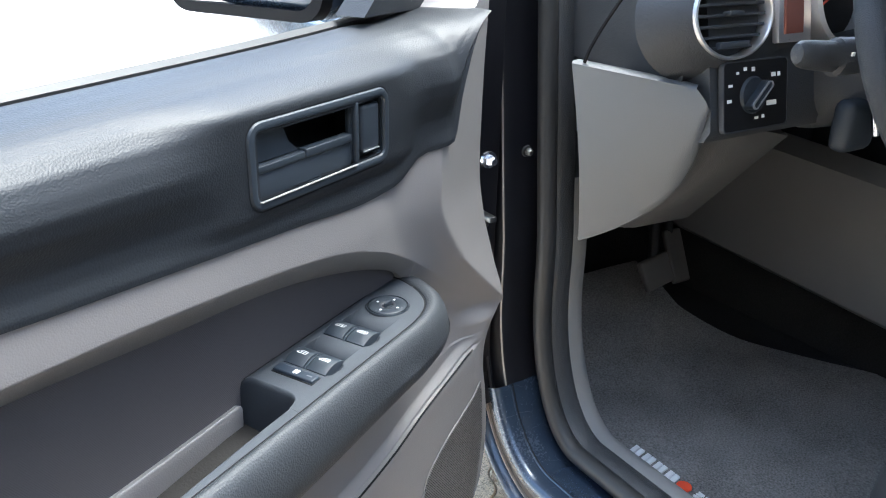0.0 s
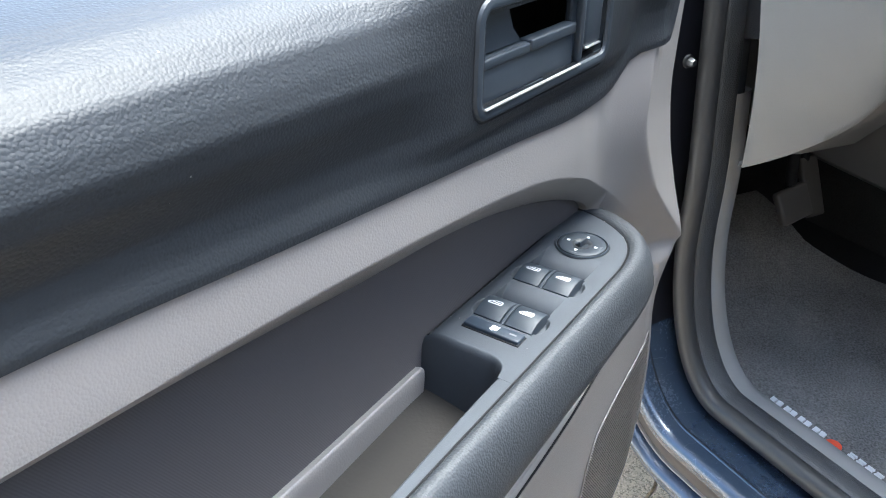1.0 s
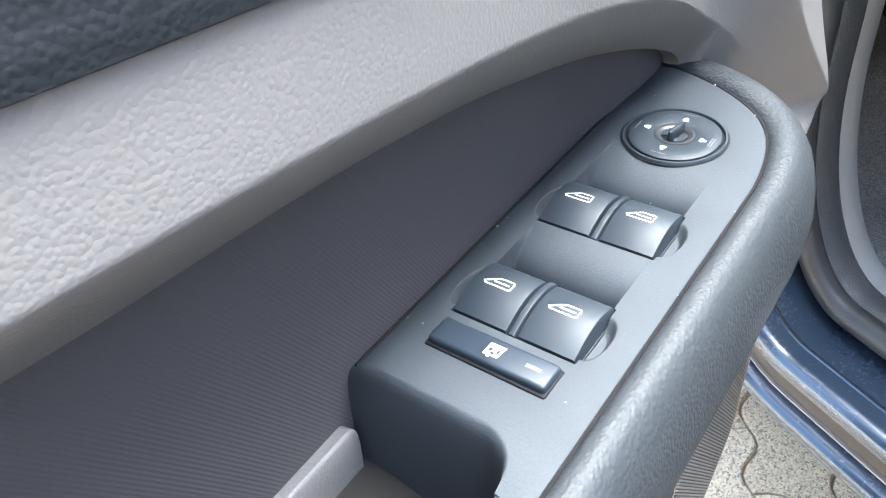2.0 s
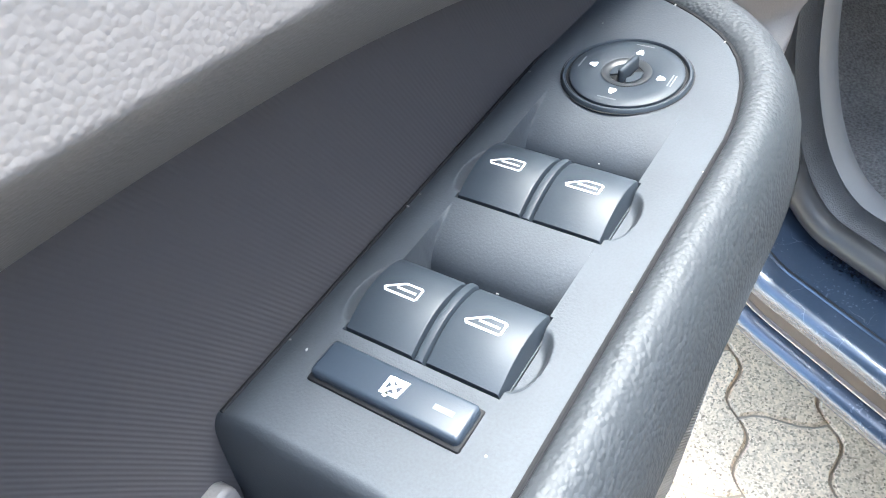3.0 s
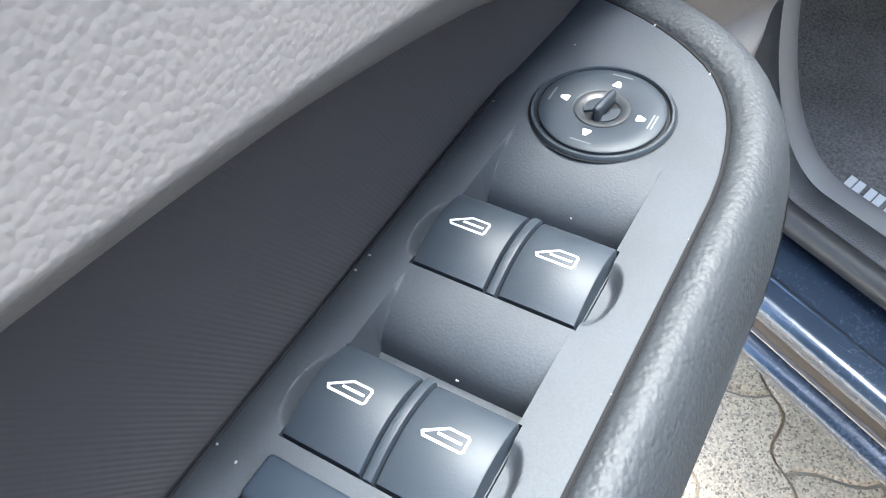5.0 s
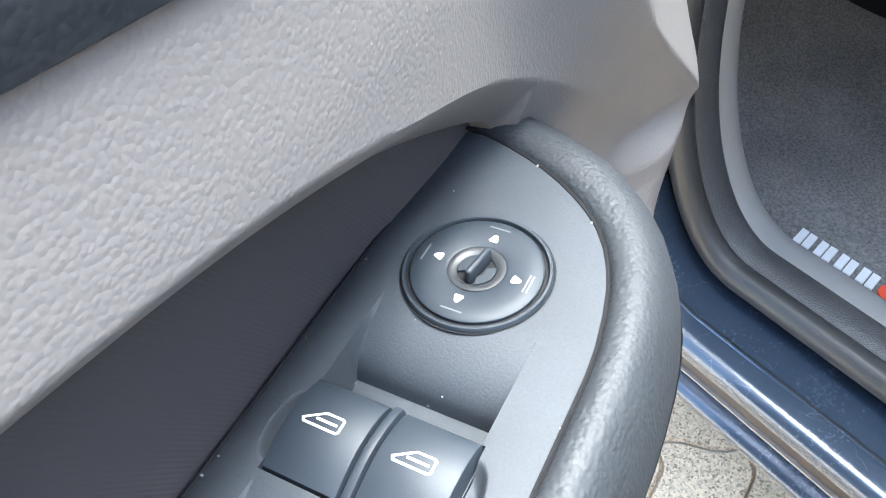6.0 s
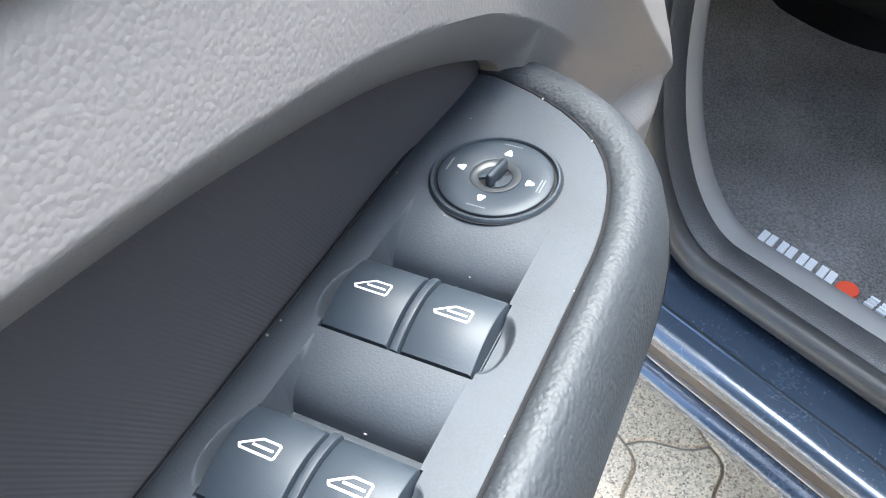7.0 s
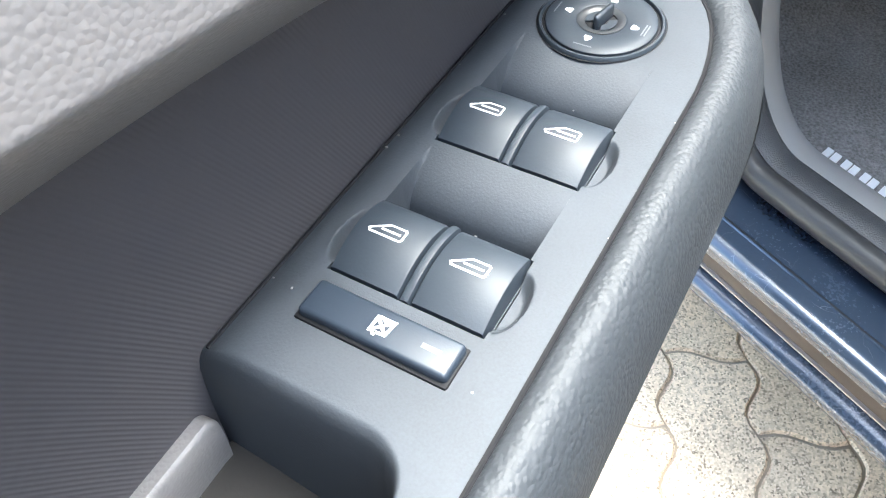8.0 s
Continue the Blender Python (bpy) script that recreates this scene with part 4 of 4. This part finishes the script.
circle = [(0.053 + 0.0135 * math.cos(2 * math.pi * k / 16), 0.004 + 0.0135 * math.sin(2 * math.pi * k / 16)) for k in range(16)]
car_part("door_seal", border(circle, WAY, True), M_RUBBER, label="worn black rubber door seal")
car_part("seal_joint", border([(0.053 + 0.0142 * math.cos(2 * math.pi * k / 16), 0.004 + 0.0142 * math.sin(2 * math.pi * k / 16)) for k in range(16)], [(POST_U + 0.0004, 0.664, 1, 0), (POST_U + 0.0003, 0.6625, 1, 0)], True), M_RUBBER)
car_part("seal_gap", border([(0.0615, -0.0052), (0.0655, -0.0028), (0.0655, 0.006), (0.0615, 0.006)], WAY, True), M_BLACK)
car_part("seal_flap", border([(0.061, 0.010), (0.066, 0.000), (0.073, -0.0035), (0.084, -0.0045), (0.096, -0.003), (0.102, 0.002), (0.103, 0.014)], WAY), M_FLAP, label="grained vinyl flap of the door seal")
low_way = [p for p in WAY if p[1] < 0.79]
car_part("scuff_trim", border([(0.098, 0.016), (0.100, 0.003), (0.104, 0.001), (0.122, 0.0035), (0.134, 0.008), (0.1385, 0.013), (0.140, 0.035), (0.142, 0.10)], low_way), M_GREY2, label="light grey plastic kick and scuff trim")
# post behind the flap, up to the roof
car_part("front_post", border([(0.10, 0.018), (0.12, 0.016), (0.14, 0.024), (0.15, 0.08)], [p for p in WAY if p[1] > 0.60]), M_DASH)
bolt = merge(turned([(0.0, 0.016), (0.005, 0.016), (0.0075, 0.012), (0.008, 0.006), (0.008, 0.0)], 6), turned([(0.0, 0.005), (0.011, 0.005), (0.0115, 0.0)], 20))
car_part("hinge_bolt", moved(bolt, Matrix.Translation((0.072, -0.052, 0.808)) @ Matrix.Rotation(radians(-90), 4, "Y")), M_STEEL, label="bright zinc bolt")
car_part("post_bolt", moved(bolt, Matrix.Translation((0.080, 0.018, 0.808)) @ Matrix.Rotation(radians(-90), 4, "Y") @ Matrix.Scale(0.7, 4)), M_GREASE)
car_part("check_strap", merge(block(0.04, 0.012, 0.008, 0.002, 2, (0.075, -0.050, 0.728)), block(0.014, 0.018, 0.022, 0.004, 2, (0.085, -0.048, 0.718))), M_GREASE, label="greasy metal door check strap")

# added black panel that stands for the dark gap between post and wing
car_part("post_gap_filler", block(0.02, 0.085, 0.95, 0.004, 2, (0.112, -0.052, 0.86)), M_POSTBLACK)

# unseen shell that closes the cabin and keeps the footwell dark
car_part("front_wing", merge(block(1.1, 0.03, 0.62, 0.012, 2, (0.70, -0.075, 0.62)), block(1.1, 0.9, 0.03, 0.012, 2, (0.85, 0.40, 0.92))), M_PAINT)
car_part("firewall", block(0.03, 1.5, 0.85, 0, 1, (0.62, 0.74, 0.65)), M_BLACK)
car_part("floor_pan", block(2.2, 1.5, 0.05, 0, 1, (-0.45, 0.86, 0.235)), M_BLACK)
car_part("roof", block(1.7, 1.36, 0.04, 0.015, 2, (-0.85, 0.74, 1.45)), M_PAINT)
# unseen pale lining, added to bounce light onto the sill and mat
car_part("headliner", block(1.62, 1.28, 0.012, 0.004, 1, (-0.85, 0.74, 1.422)), M_LINER, label="unseen pale roof lining, added to bounce light down")
# added black side walls that stop light leaking into the footwell
car_part("kick_light_block", merge(block(0.46, 0.012, 0.62, 0, 1, (0.40, 0.128, 0.54)), block(0.50, 0.012, 0.30, 0, 1, (0.38, 0.100, 0.93))), M_BLACK)
car_part("far_door", block(2.2, 0.06, 0.70, 0.01, 2, (-0.45, 1.52, 0.60)), M_DASH)
car_part("rear_bulkhead", block(0.05, 1.5, 0.9, 0, 1, (-1.62, 0.78, 0.65)), M_BLACK)

# carpet, tunnel side
car_part("footwell_carpet", merge(block(1.5, 0.70, 0.012, 0, 1, (-0.20, 0.47, 0.272)), moved(block(0.30, 0.70, 0.012, 0, 1), Matrix.Translation((0.52, 0.47, 0.335)) @ Matrix.Rotation(radians(-38), 4, "Y"))), M_CARPET)
rows = []
for u in np.linspace(-1.0, 0.6, 20):
    u = float(u)
    zb = 0.447 + 0.06 * (u + 0.1)
    rows.append([(u, 0.83, zb - 0.03), (u, 0.705, zb - 0.01), (u, 0.695, zb), (u, 0.70, zb + 0.05), (u, 0.715, zb + 0.16), (u, 0.74, zb + 0.22), (u, 0.80, zb + 0.24)])
car_part("tunnel_carpet", block(1.6, 0.02, 0.30, 0, 1, (-0.2, 0.822, 0.40)), M_CARPET)
car_part("console_side", loft(rows), M_CONSOLE, label="dark grey side of the centre console")

# ---- floor mat with its printed mark ----
mat_at = CAR @ Vector((-0.1, 0.42, 0.28))
mat = thing("floor_mat", "black carpet floor mat with white and red mark", "floor mat", mat_at)


def mat_height(u, v):
    return 0.300 + 0.004 * noise.noise((u * 6, v * 6, 0.3)) + 0.10 * ease(0.12, 0.42, u)


rows = []
for u in np.linspace(-0.62, 0.40, 70):
    u = float(u)
    r = []
    inner = min(0.79, max(0.60, 0.632 + 0.57 * (0.207 - u)))
    for v_ in np.linspace(0.135, inner, 56):
        v_ = float(v_)
        r.append((u, v_, mat_height(u, v_)))
    r = [(u, 0.133, r[0][2] - 0.012)] + r + [(u, inner + 0.002, r[-1][2] - 0.012)]
    rows.append(r)
car_part("mat_carpet", loft(rows), M_MAT, own=mat)
# the mark: plain slanted bars and a red disc


def printed_bar(quad):
    vf_ = ([(a, b, mat_height(a, b) + zz) for zz in (-0.001, 0.0030) for a, b in quad], [(3, 2, 1, 0), (4, 5, 6, 7), (0, 1, 5, 4), (1, 2, 6, 5), (2, 3, 7, 6), (3, 0, 4, 7)])
    car_part("mark_bar", vf_, M_WHITE, own=mat, label="white printed bar", smooth=False)


for k in range(4):
    u0 = -0.0095 - 0.0250 * k
    for du, w in ((0.0, 0.0085), (0.0105, 0.0085)):
        printed_bar([(u0 - du, 0.197), (u0 - du - w, 0.197), (u0 - du - w + 0.004, 0.219), (u0 - du + 0.004, 0.219)])
car_part("mark_disc", moved(turned([(0.0, 0.003), (0.0115, 0.003), (0.012, 0.0)], 28), Matrix.Translation((-0.1178, 0.2075, mat_height(-0.1178, 0.2075)))), M_RED, own=mat, label="red disc")
for k in range(4):
    u0 = -0.139 - 0.0135 * k
    for b0 in (0.2035, 0.2095, 0.2155):
        printed_bar([(u0, b0), (u0 - 0.010, b0), (u0 - 0.010, b0 + 0.003), (u0, b0 + 0.003)])

# ---- dashboard ----
dash = thing("dashboard", "dark grey dashboard with round vent and light switch", "dashboard", CAR @ Vector((0.1, 0.3, 0.9)))


def dash_part(name, vf, mt, parent=None, label="", smooth=True, sharp=40):
    return car_part(name, vf, mt, parent, label, smooth, sharp, own=dash)


DASH = [(0.63, 0.98), (0.20, 1.075), (-0.02, 1.085), (-0.07, 1.075), (-0.098, 1.05), (-0.115, 0.99), (-0.135, 0.90), (-0.140, 0.872), (-0.132, 0.858), (-0.10, 0.852), (0.0, 0.84), (0.20, 0.80), (0.63, 0.74)]
rows = []
for v_ in np.linspace(0.115, 1.45, 40):
    v_ = float(v_)
    k = 0.0
    rows.append([(u + k * (1 if u < 0.1 else 0), v_, z) for u, z in DASH])
dash_part("dash_body", loft(rows, caps=True), M_DASH)
# dash end above the knee panel, towards the post
rows = []
for k in range(9):
    s = k / 8
    rows.append([(0.10 - 0.20 * s, 0.092 + 0.009 * s, 0.930 - 0.008 * s), (0.10 - 0.20 * s, 0.090 + 0.009 * s, 1.0), (0.13 - 0.17 * s, 0.096 + 0.012 * s, 1.06), (0.2 - 0.2 * s, 0.12 + 0.03 * s, 1.08)])
dash_part("dash_end", loft(rows), M_DASH)
# knee panel
rows = []
tl, tr = Vector((0.012, 0.026, 0.936)), Vector((-0.122, 0.102, 0.922))
knee_low = curve([(0, 0.692), (0.4, 0.734), (0.68, 0.772), (0.88, 0.818), (0.96, 0.850), (1.0, 0.884)])
for i in range(25):
    a = i / 24
    t_ = tl.lerp(tr, a) + Vector((-0.010, 0.0, 0.0)) * math.sin(math.pi * a)
    bt = Vector((0.012 - 0.137 * a ** 0.9, 0.064 + 0.062 * math.sin(a * 1.45), knee_low(a)))
    r = []
    for j in range(17):
        b = j / 16
        r.append(t_.lerp(bt, b) + Vector((-0.012, -0.004, 0)) * math.sin(math.pi * b))
    inn = Vector((0.02, 0.03, 0.0))
    rows.append([t_ + inn, t_ + Vector((0.002, 0.004, 0.003))] + r + [bt + Vector((0.004, 0.006, -0.003)), bt + inn])
last = rows[-1]
rows.append([p + Vector((0.010, 0.001, -0.001)) for p in last])
rows.append([p + Vector((0.030, 0.002, -0.002)) for p in last])
dash_part("knee_panel", loft(rows), M_KNEE, label="light grey lower dash panel", sharp=50)
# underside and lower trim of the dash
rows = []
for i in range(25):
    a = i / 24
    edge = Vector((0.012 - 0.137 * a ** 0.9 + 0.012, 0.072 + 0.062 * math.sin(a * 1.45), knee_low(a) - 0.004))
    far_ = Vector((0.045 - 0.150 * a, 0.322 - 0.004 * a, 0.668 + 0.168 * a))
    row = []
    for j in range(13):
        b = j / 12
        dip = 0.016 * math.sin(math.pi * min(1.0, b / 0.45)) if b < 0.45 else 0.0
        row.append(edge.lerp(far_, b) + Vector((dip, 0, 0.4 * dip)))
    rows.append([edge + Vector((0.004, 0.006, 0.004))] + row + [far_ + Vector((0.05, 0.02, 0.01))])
dash_part("lower_trim", loft(rows), M_UNDER, label="grey panel under the dash, its shade in the colour", sharp=50)


def fascia(u, v_, z):
    """A pose on the sloped fascia: x to the car's inside, y up, z towards the cabin."""
    return Matrix.Translation((u, v_, z)) @ Matrix(((0, 0.19, -0.98, 0), (1, 0, 0, 0), (0, 0.98, 0.19, 0), (0, 0, 0, 1)))


VENT = fascia(-0.122, 0.142, 1.003) @ Matrix.Diagonal((1.04, 0.78, 1.0, 1.0))
vent = dash_part("air_vent_ring", moved(turned([(0.0645, -0.02), (0.065, 0.004), (0.0638, 0.0075), (0.0612, 0.0078), (0.0596, 0.005), (0.0590, -0.03)], 56), VENT), M_CHROME, label="brushed silver ring of a round vent")
dash_part("vent_collar", moved(turned([(0.098, -0.05), (0.084, -0.018), (0.073, -0.004), (0.0655, 0.0035), (0.0645, 0.0)], 48), VENT), M_DASH, vent)
dash_part("vent_well", moved(turned([(0.0, -0.035), (0.0595, -0.035), (0.0595, -0.02)], 32), VENT), M_BLACK, vent)
for k in range(-3, 4):
    h = 0.0155 * k
    half = math.sqrt(max(0.0001, 0.058 ** 2 - h ** 2))
    dash_part("vent_slat", moved(block(2 * half, 0.0045, 0.018, 0.001, 2, (0, h, -0.008)), VENT), M_DASH, vent)
dash_part("vent_tab", moved(block(0.024, 0.007, 0.012, 0.002, 2, (0, 0.002, 0.004)), VENT), M_PLATE, vent)
dash_part("vent_wheel", moved(block(0.05, 0.010, 0.008, 0.002, 2, (0, -0.043, 0.003)), VENT), M_PLATE, vent)
LP = fascia(-0.140, 0.184, 0.911) @ Matrix.Diagonal((1.03, 0.98, 1.0, 1.0))
lamp_sw = dash_part("light_switch_panel", moved(prism(round_rect(-0.056, 0.056, -0.041, 0.041, 0.006), -0.005, 0.0025), LP), M_BLACK, label="black headlamp switch panel with a rotary knob", sharp=30)
dash_part("switch_panel_edge", moved(ring_plate(round_rect(-0.0572, 0.0572, -0.0422, 0.0422, 0.0068), round_rect(-0.0556, 0.0556, -0.0406, 0.0406, 0.0058), -0.004, 0.0032), LP), M_DASH, lamp_sw)
dash_part("rotary_knob", moved(merge(turned([(0.0, 0.006), (0.021, 0.006), (0.023, 0.002)], 36, -0.006, 0.0), moved(block(0.044, 0.010, 0.016, 0.004, 3), Matrix.Translation((-0.006, 0, 0.010)) @ Matrix.Rotation(radians(42), 4, "Z"))), LP), M_KEY, lamp_sw)
dash_part("knob_edge", moved(moved(ring_plate(round_rect(-0.0215, 0.0215, -0.0045, 0.0045, 0.0043), round_rect(-0.0202, 0.0202, -0.0034, 0.0034, 0.0032), 0.016, 0.0186), Matrix.Translation((-0.006, 0, 0)) @ Matrix.Rotation(radians(42), 4, "Z")), LP), M_CHROME, lamp_sw, "bright line round the knob")
for px, py, sx, sy in ((-0.047, -0.004, 0.007, 0.004), (-0.045, 0.014, 0.006, 0.003), (-0.033, 0.028, 0.004, 0.003), (-0.020, 0.032, 0.005, 0.004), (-0.006, 0.031, 0.005, 0.005), (0.030, 0.022, 0.007, 0.005), (0.040, 0.022, 0.004, 0.005), (0.027, -0.012, 0.017, 0.006), (0.0, -0.028, 0.006, 0.003), (0.012, -0.027, 0.004, 0.004), (0.006, -0.006, 0.004, 0.004)):
    dash_part("switch_marking", moved(block(sx, sy, 0.0012, 0, 1, (px, py, 0.0028)), LP), M_WHITE, lamp_sw, "small pale pictogram")

# instrument cluster
CL = fascia(-0.132, 0.335, 1.006)
for cx in (0.0, 0.17):
    g = dash_part("gauge_ring", moved(turned([(0.066, -0.02), (0.066, 0.012), (0.062, 0.016), (0.058, 0.012), (0.056, -0.018)], 48, cx, 0.015), CL), M_CHROME, label="silver gauge ring")
    dash_part("gauge_face", moved(turned([(0.0, -0.016), (0.057, -0.016)], 40, cx, 0.015), CL), M_BLACK, g)
    dash_part("gauge_needle", moved(moved(block(0.045, 0.002, 0.002, 0, 1, (0.02, 0, -0.010)), Matrix.Translation((cx, 0.015, 0)) @ Matrix.Rotation(radians(205), 4, "Z")), CL), M_RED, g, "red pointer")
disp = dash_part("trip_display", moved(block(0.062, 0.075, 0.01, 0.002, 2, (-0.094, 0.000, -0.002)), CL), M_CHROME, label="silver framed display")
dash_part("display_face", moved(block(0.034, 0.055, 0.004, 0.001, 1, (-0.099, 0.000, 0.004)), CL), M_DISPLAY, disp, "reddish display face")

# steering column with stalk, key switch; steering wheel
gap = []
for k in range(12):
    s = k / 11
    gap.append((0.0 - 0.055 * s, 0.036 + 0.012 * s, 0.938 + 0.095 * s ** 0.8))
dash_part("dash_gap", tube(gap, 0.0022, 6), M_BLACK)
col = thing("steering_column", "black steering column with control stalks", "steering column", CAR @ Vector((-0.15, 0.42, 0.92)))
car_part("column_shroud", moved(block(0.26, 0.13, 0.12, 0.05, 6), Matrix.Translation((-0.17, 0.375, 0.925)) @ Matrix.Rotation(radians(18), 4, "Y")), M_DASH, own=col)
rows = []
for v_, r_, z_ in ((0.33, 0.008, 0.975), (0.245, 0.0095, 0.974), (0.215, 0.012, 0.972), (0.210, 0.020, 0.970), (0.170, 0.021, 0.971), (0.166, 0.0165, 0.972), (0.130, 0.0155, 0.976), (0.112, 0.0140, 0.978), (0.105, 0.0100, 0.979), (0.103, 0.002, 0.979)):
    rows.append([(-0.24 + 0.75 * r_ * math.cos(q * math.pi / 8), v_, z_ + r_ * math.sin(q * math.pi / 8)) for q in range(16)])
st = car_part("control_stalk", loft(rows, close_v=True, caps=True), M_DASH, own=col, label="black control stalk with small pale marks")
for k in range(3):
    car_part("stalk_mark", block(0.002, 0.004, 0.004, 0, 1, (-0.2560, 0.178 + 0.010 * k, 0.976 + 0.003 * (k % 2))), M_WHITE, st, own=col)
car_part("lower_stalk", tube([(-0.22, 0.37, 0.95), (-0.24, 0.26, 0.945)], 0.012, 12), M_KEY, own=col)
ig = car_part("column_switch", moved(block(0.03, 0.060, 0.066, 0.012, 3), Matrix.Translation((-0.195, 0.312, 0.872))), M_KEY, own=col)
car_part("switch_lever", tube([(-0.22, 0.31, 0.895), (-0.225, 0.315, 0.865)], 0.005, 10), M_STEEL, ig, own=col)
wheel = thing("steering_wheel", "black leather steering wheel", "steering wheel", CAR @ Vector((-0.29, 0.33, 0.99)))
wm = Matrix.Translation((-0.315, 0.305, 0.985)) @ Matrix.Rotation(radians(-66), 4, "Y")
rows = []
for k in range(64):
    a = 2 * math.pi * k / 64
    rows.append([((0.187 + 0.015 * math.cos(b)) * math.cos(a), (0.187 + 0.015 * math.cos(b)) * math.sin(a), 0.015 * math.sin(b)) for b in [2 * math.pi * j / 12 for j in range(12)]])
car_part("rim", moved(loft(rows, close_u=True, close_v=True), wm), M_PAD, own=wheel)
car_part("hub", moved(block(0.14, 0.16, 0.06, 0.025, 4), wm), M_DASH, own=wheel)
for a in (0, 180, 270):
    car_part("spoke", moved(moved(block(0.13, 0.03, 0.016, 0.005, 2, (0.12, 0, 0)), Matrix.Rotation(radians(90 + a), 4, "Z")), wm), M_DASH, own=wheel)

# pedals
ped = thing("brake_pedal", "worn rubber brake pedal on a steel arm", "pedal", CAR @ Vector((0.2, 0.44, 0.47)))
pm = Matrix.Translation((0.205, 0.450, 0.482)) @ Matrix.Rotation(radians(25), 4, "Y") @ Matrix.Rotation(radians(8), 4, "X")
car_part("pedal_pad", moved(block(0.016, 0.075, 0.060, 0.006, 3), pm), M_PEDAL, own=ped)
car_part("pedal_arm", tube([(0.215, 0.45, 0.48), (0.24, 0.47, 0.56), (0.25, 0.47, 0.72)], 0.010, 10), M_BLACK, own=ped)
acc = thing("accelerator_pedal", "narrow dark accelerator pedal", "pedal", CAR @ Vector((0.26, 0.56, 0.45)))
car_part("pedal_pad", moved(block(0.014, 0.045, 0.11, 0.005, 3), Matrix.Translation((0.26, 0.565, 0.47)) @ Matrix.Rotation(radians(25), 4, "Y")), M_PEDAL, own=acc)
car_part("pedal_arm", tube([(0.28, 0.56, 0.50), (0.31, 0.56, 0.70)], 0.009, 10), M_BLACK, own=acc)

# driver's seat
seat = thing("driver_seat", "dark cloth driver's seat", "car seat", CAR @ Vector((-0.6, 0.45, 0.3)))
car_part("cushion", moved(block(0.50, 0.50, 0.16, 0.06, 5), Matrix.Translation((-0.595, 0.485, 0.42)) @ Matrix.Rotation(radians(-6), 4, "Y")), M_SEAT, own=seat)
car_part("backrest", moved(block(0.16, 0.50, 0.62, 0.06, 5), Matrix.Translation((-0.95, 0.46, 0.78)) @ Matrix.Rotation(radians(-18), 4, "Y")), M_SEAT, own=seat)

# ---- paving: interlocking wavy blocks ----
pavement = thing("pavement", "weathered interlocking concrete paving with exposed aggregate", "paving", (0, 0, 0), kind="structure")
PL, PW = 0.224, 0.1125


def wave(x):
    return 0.011 * math.sin(4 * math.pi * x / PL)


def paver_mesh():
    """One block: long sides in a wave of half its length, short sides in a shallow S."""
    g = 0.0016
    out = []
    n = 16
    for k in range(n):
        x = -PL / 2 + g + (PL - 2 * g) * k / n
        out.append((x, -PW / 2 + g + wave(x)))
    for k in range(6):
        y = -PW / 2 + g + (PW - 2 * g) * k / 6
        out.append((PL / 2 - g + 0.006 * math.sin(2 * math.pi * y / PW), y + wave(PL / 2) * 1))
    for k in range(n):
        x = PL / 2 - g - (PL - 2 * g) * k / n
        out.append((x, PW / 2 - g + wave(x)))
    for k in range(6):
        y = PW / 2 - g - (PW - 2 * g) * k / 6
        out.append((-PL / 2 + g + 0.006 * math.sin(2 * math.pi * y / PW), y))
    inner = [(x * 0.972, y * 0.95) for x, y in out]
    m = len(out)
    vs = [(x, y, -0.05) for x, y in out] + [(x, y, -0.004) for x, y in out] + [(x, y, 0.0) for x, y in inner]
    fs = [tuple(range(2 * m, 3 * m))]
    for i in range(m):
        k = (i + 1) % m
        fs += [(i, k, m + k, m + i), (m + i, m + k, 2 * m + k, 2 * m + i)]
    return mesh_of("paver", vs, fs, M_PAVER, smooth=False)


bed = part("joint_sand", ([(-2.4, -0.20, -0.0042), (4.2, -0.20, -0.0042), (4.2, 0.95, -0.0042), (-2.4, 0.95, -0.0042)], [(0, 1, 2, 3)]), M_JOINT, pavement)
pm_ = paver_mesh()
PA = radians(22)
rng = random.Random(4)
near, far_v, far_f = 0, [], []
pv = [v.co.copy() for v in pm_.vertices]
pf = [tuple(p.vertices) for p in pm_.polygons]
for r in range(-24, 25):
    for c in range(-13, 14):
        x = (c + 0.5 * (r % 2)) * PL
        y = r * PW
        p = Matrix.Rotation(PA, 3, "Z") @ Vector((x, y, 0)) + Vector((0.90, 0.28, 0))
        mm = Matrix.Translation(p + Vector((0, 0, rng.uniform(-0.0015, 0.0015)))) @ Matrix.Rotation(PA, 4, "Z") @ pose(0, 0, 0, rng.uniform(-0.5, 0.5), rng.uniform(-0.5, 0.5), 0)
        if p.y < -0.17:
            continue
        if abs(p.x - 0.95) < 1.0 and abs(p.y - 0.2) < 0.85:
            ob = new("paver", pm_)
            ob.parent = pavement
            ob.matrix_basis = mm
            near += 1
        elif p.y < 0.95:
            k = len(far_v)
            far_v += [mm @ q for q in pv]
            far_f += [tuple(i + k for i in q) for q in pf]
rest = part("paving_field", (far_v, far_f), M_PAVER, pavement, smooth=False)
rest["kind"] = "stuff"
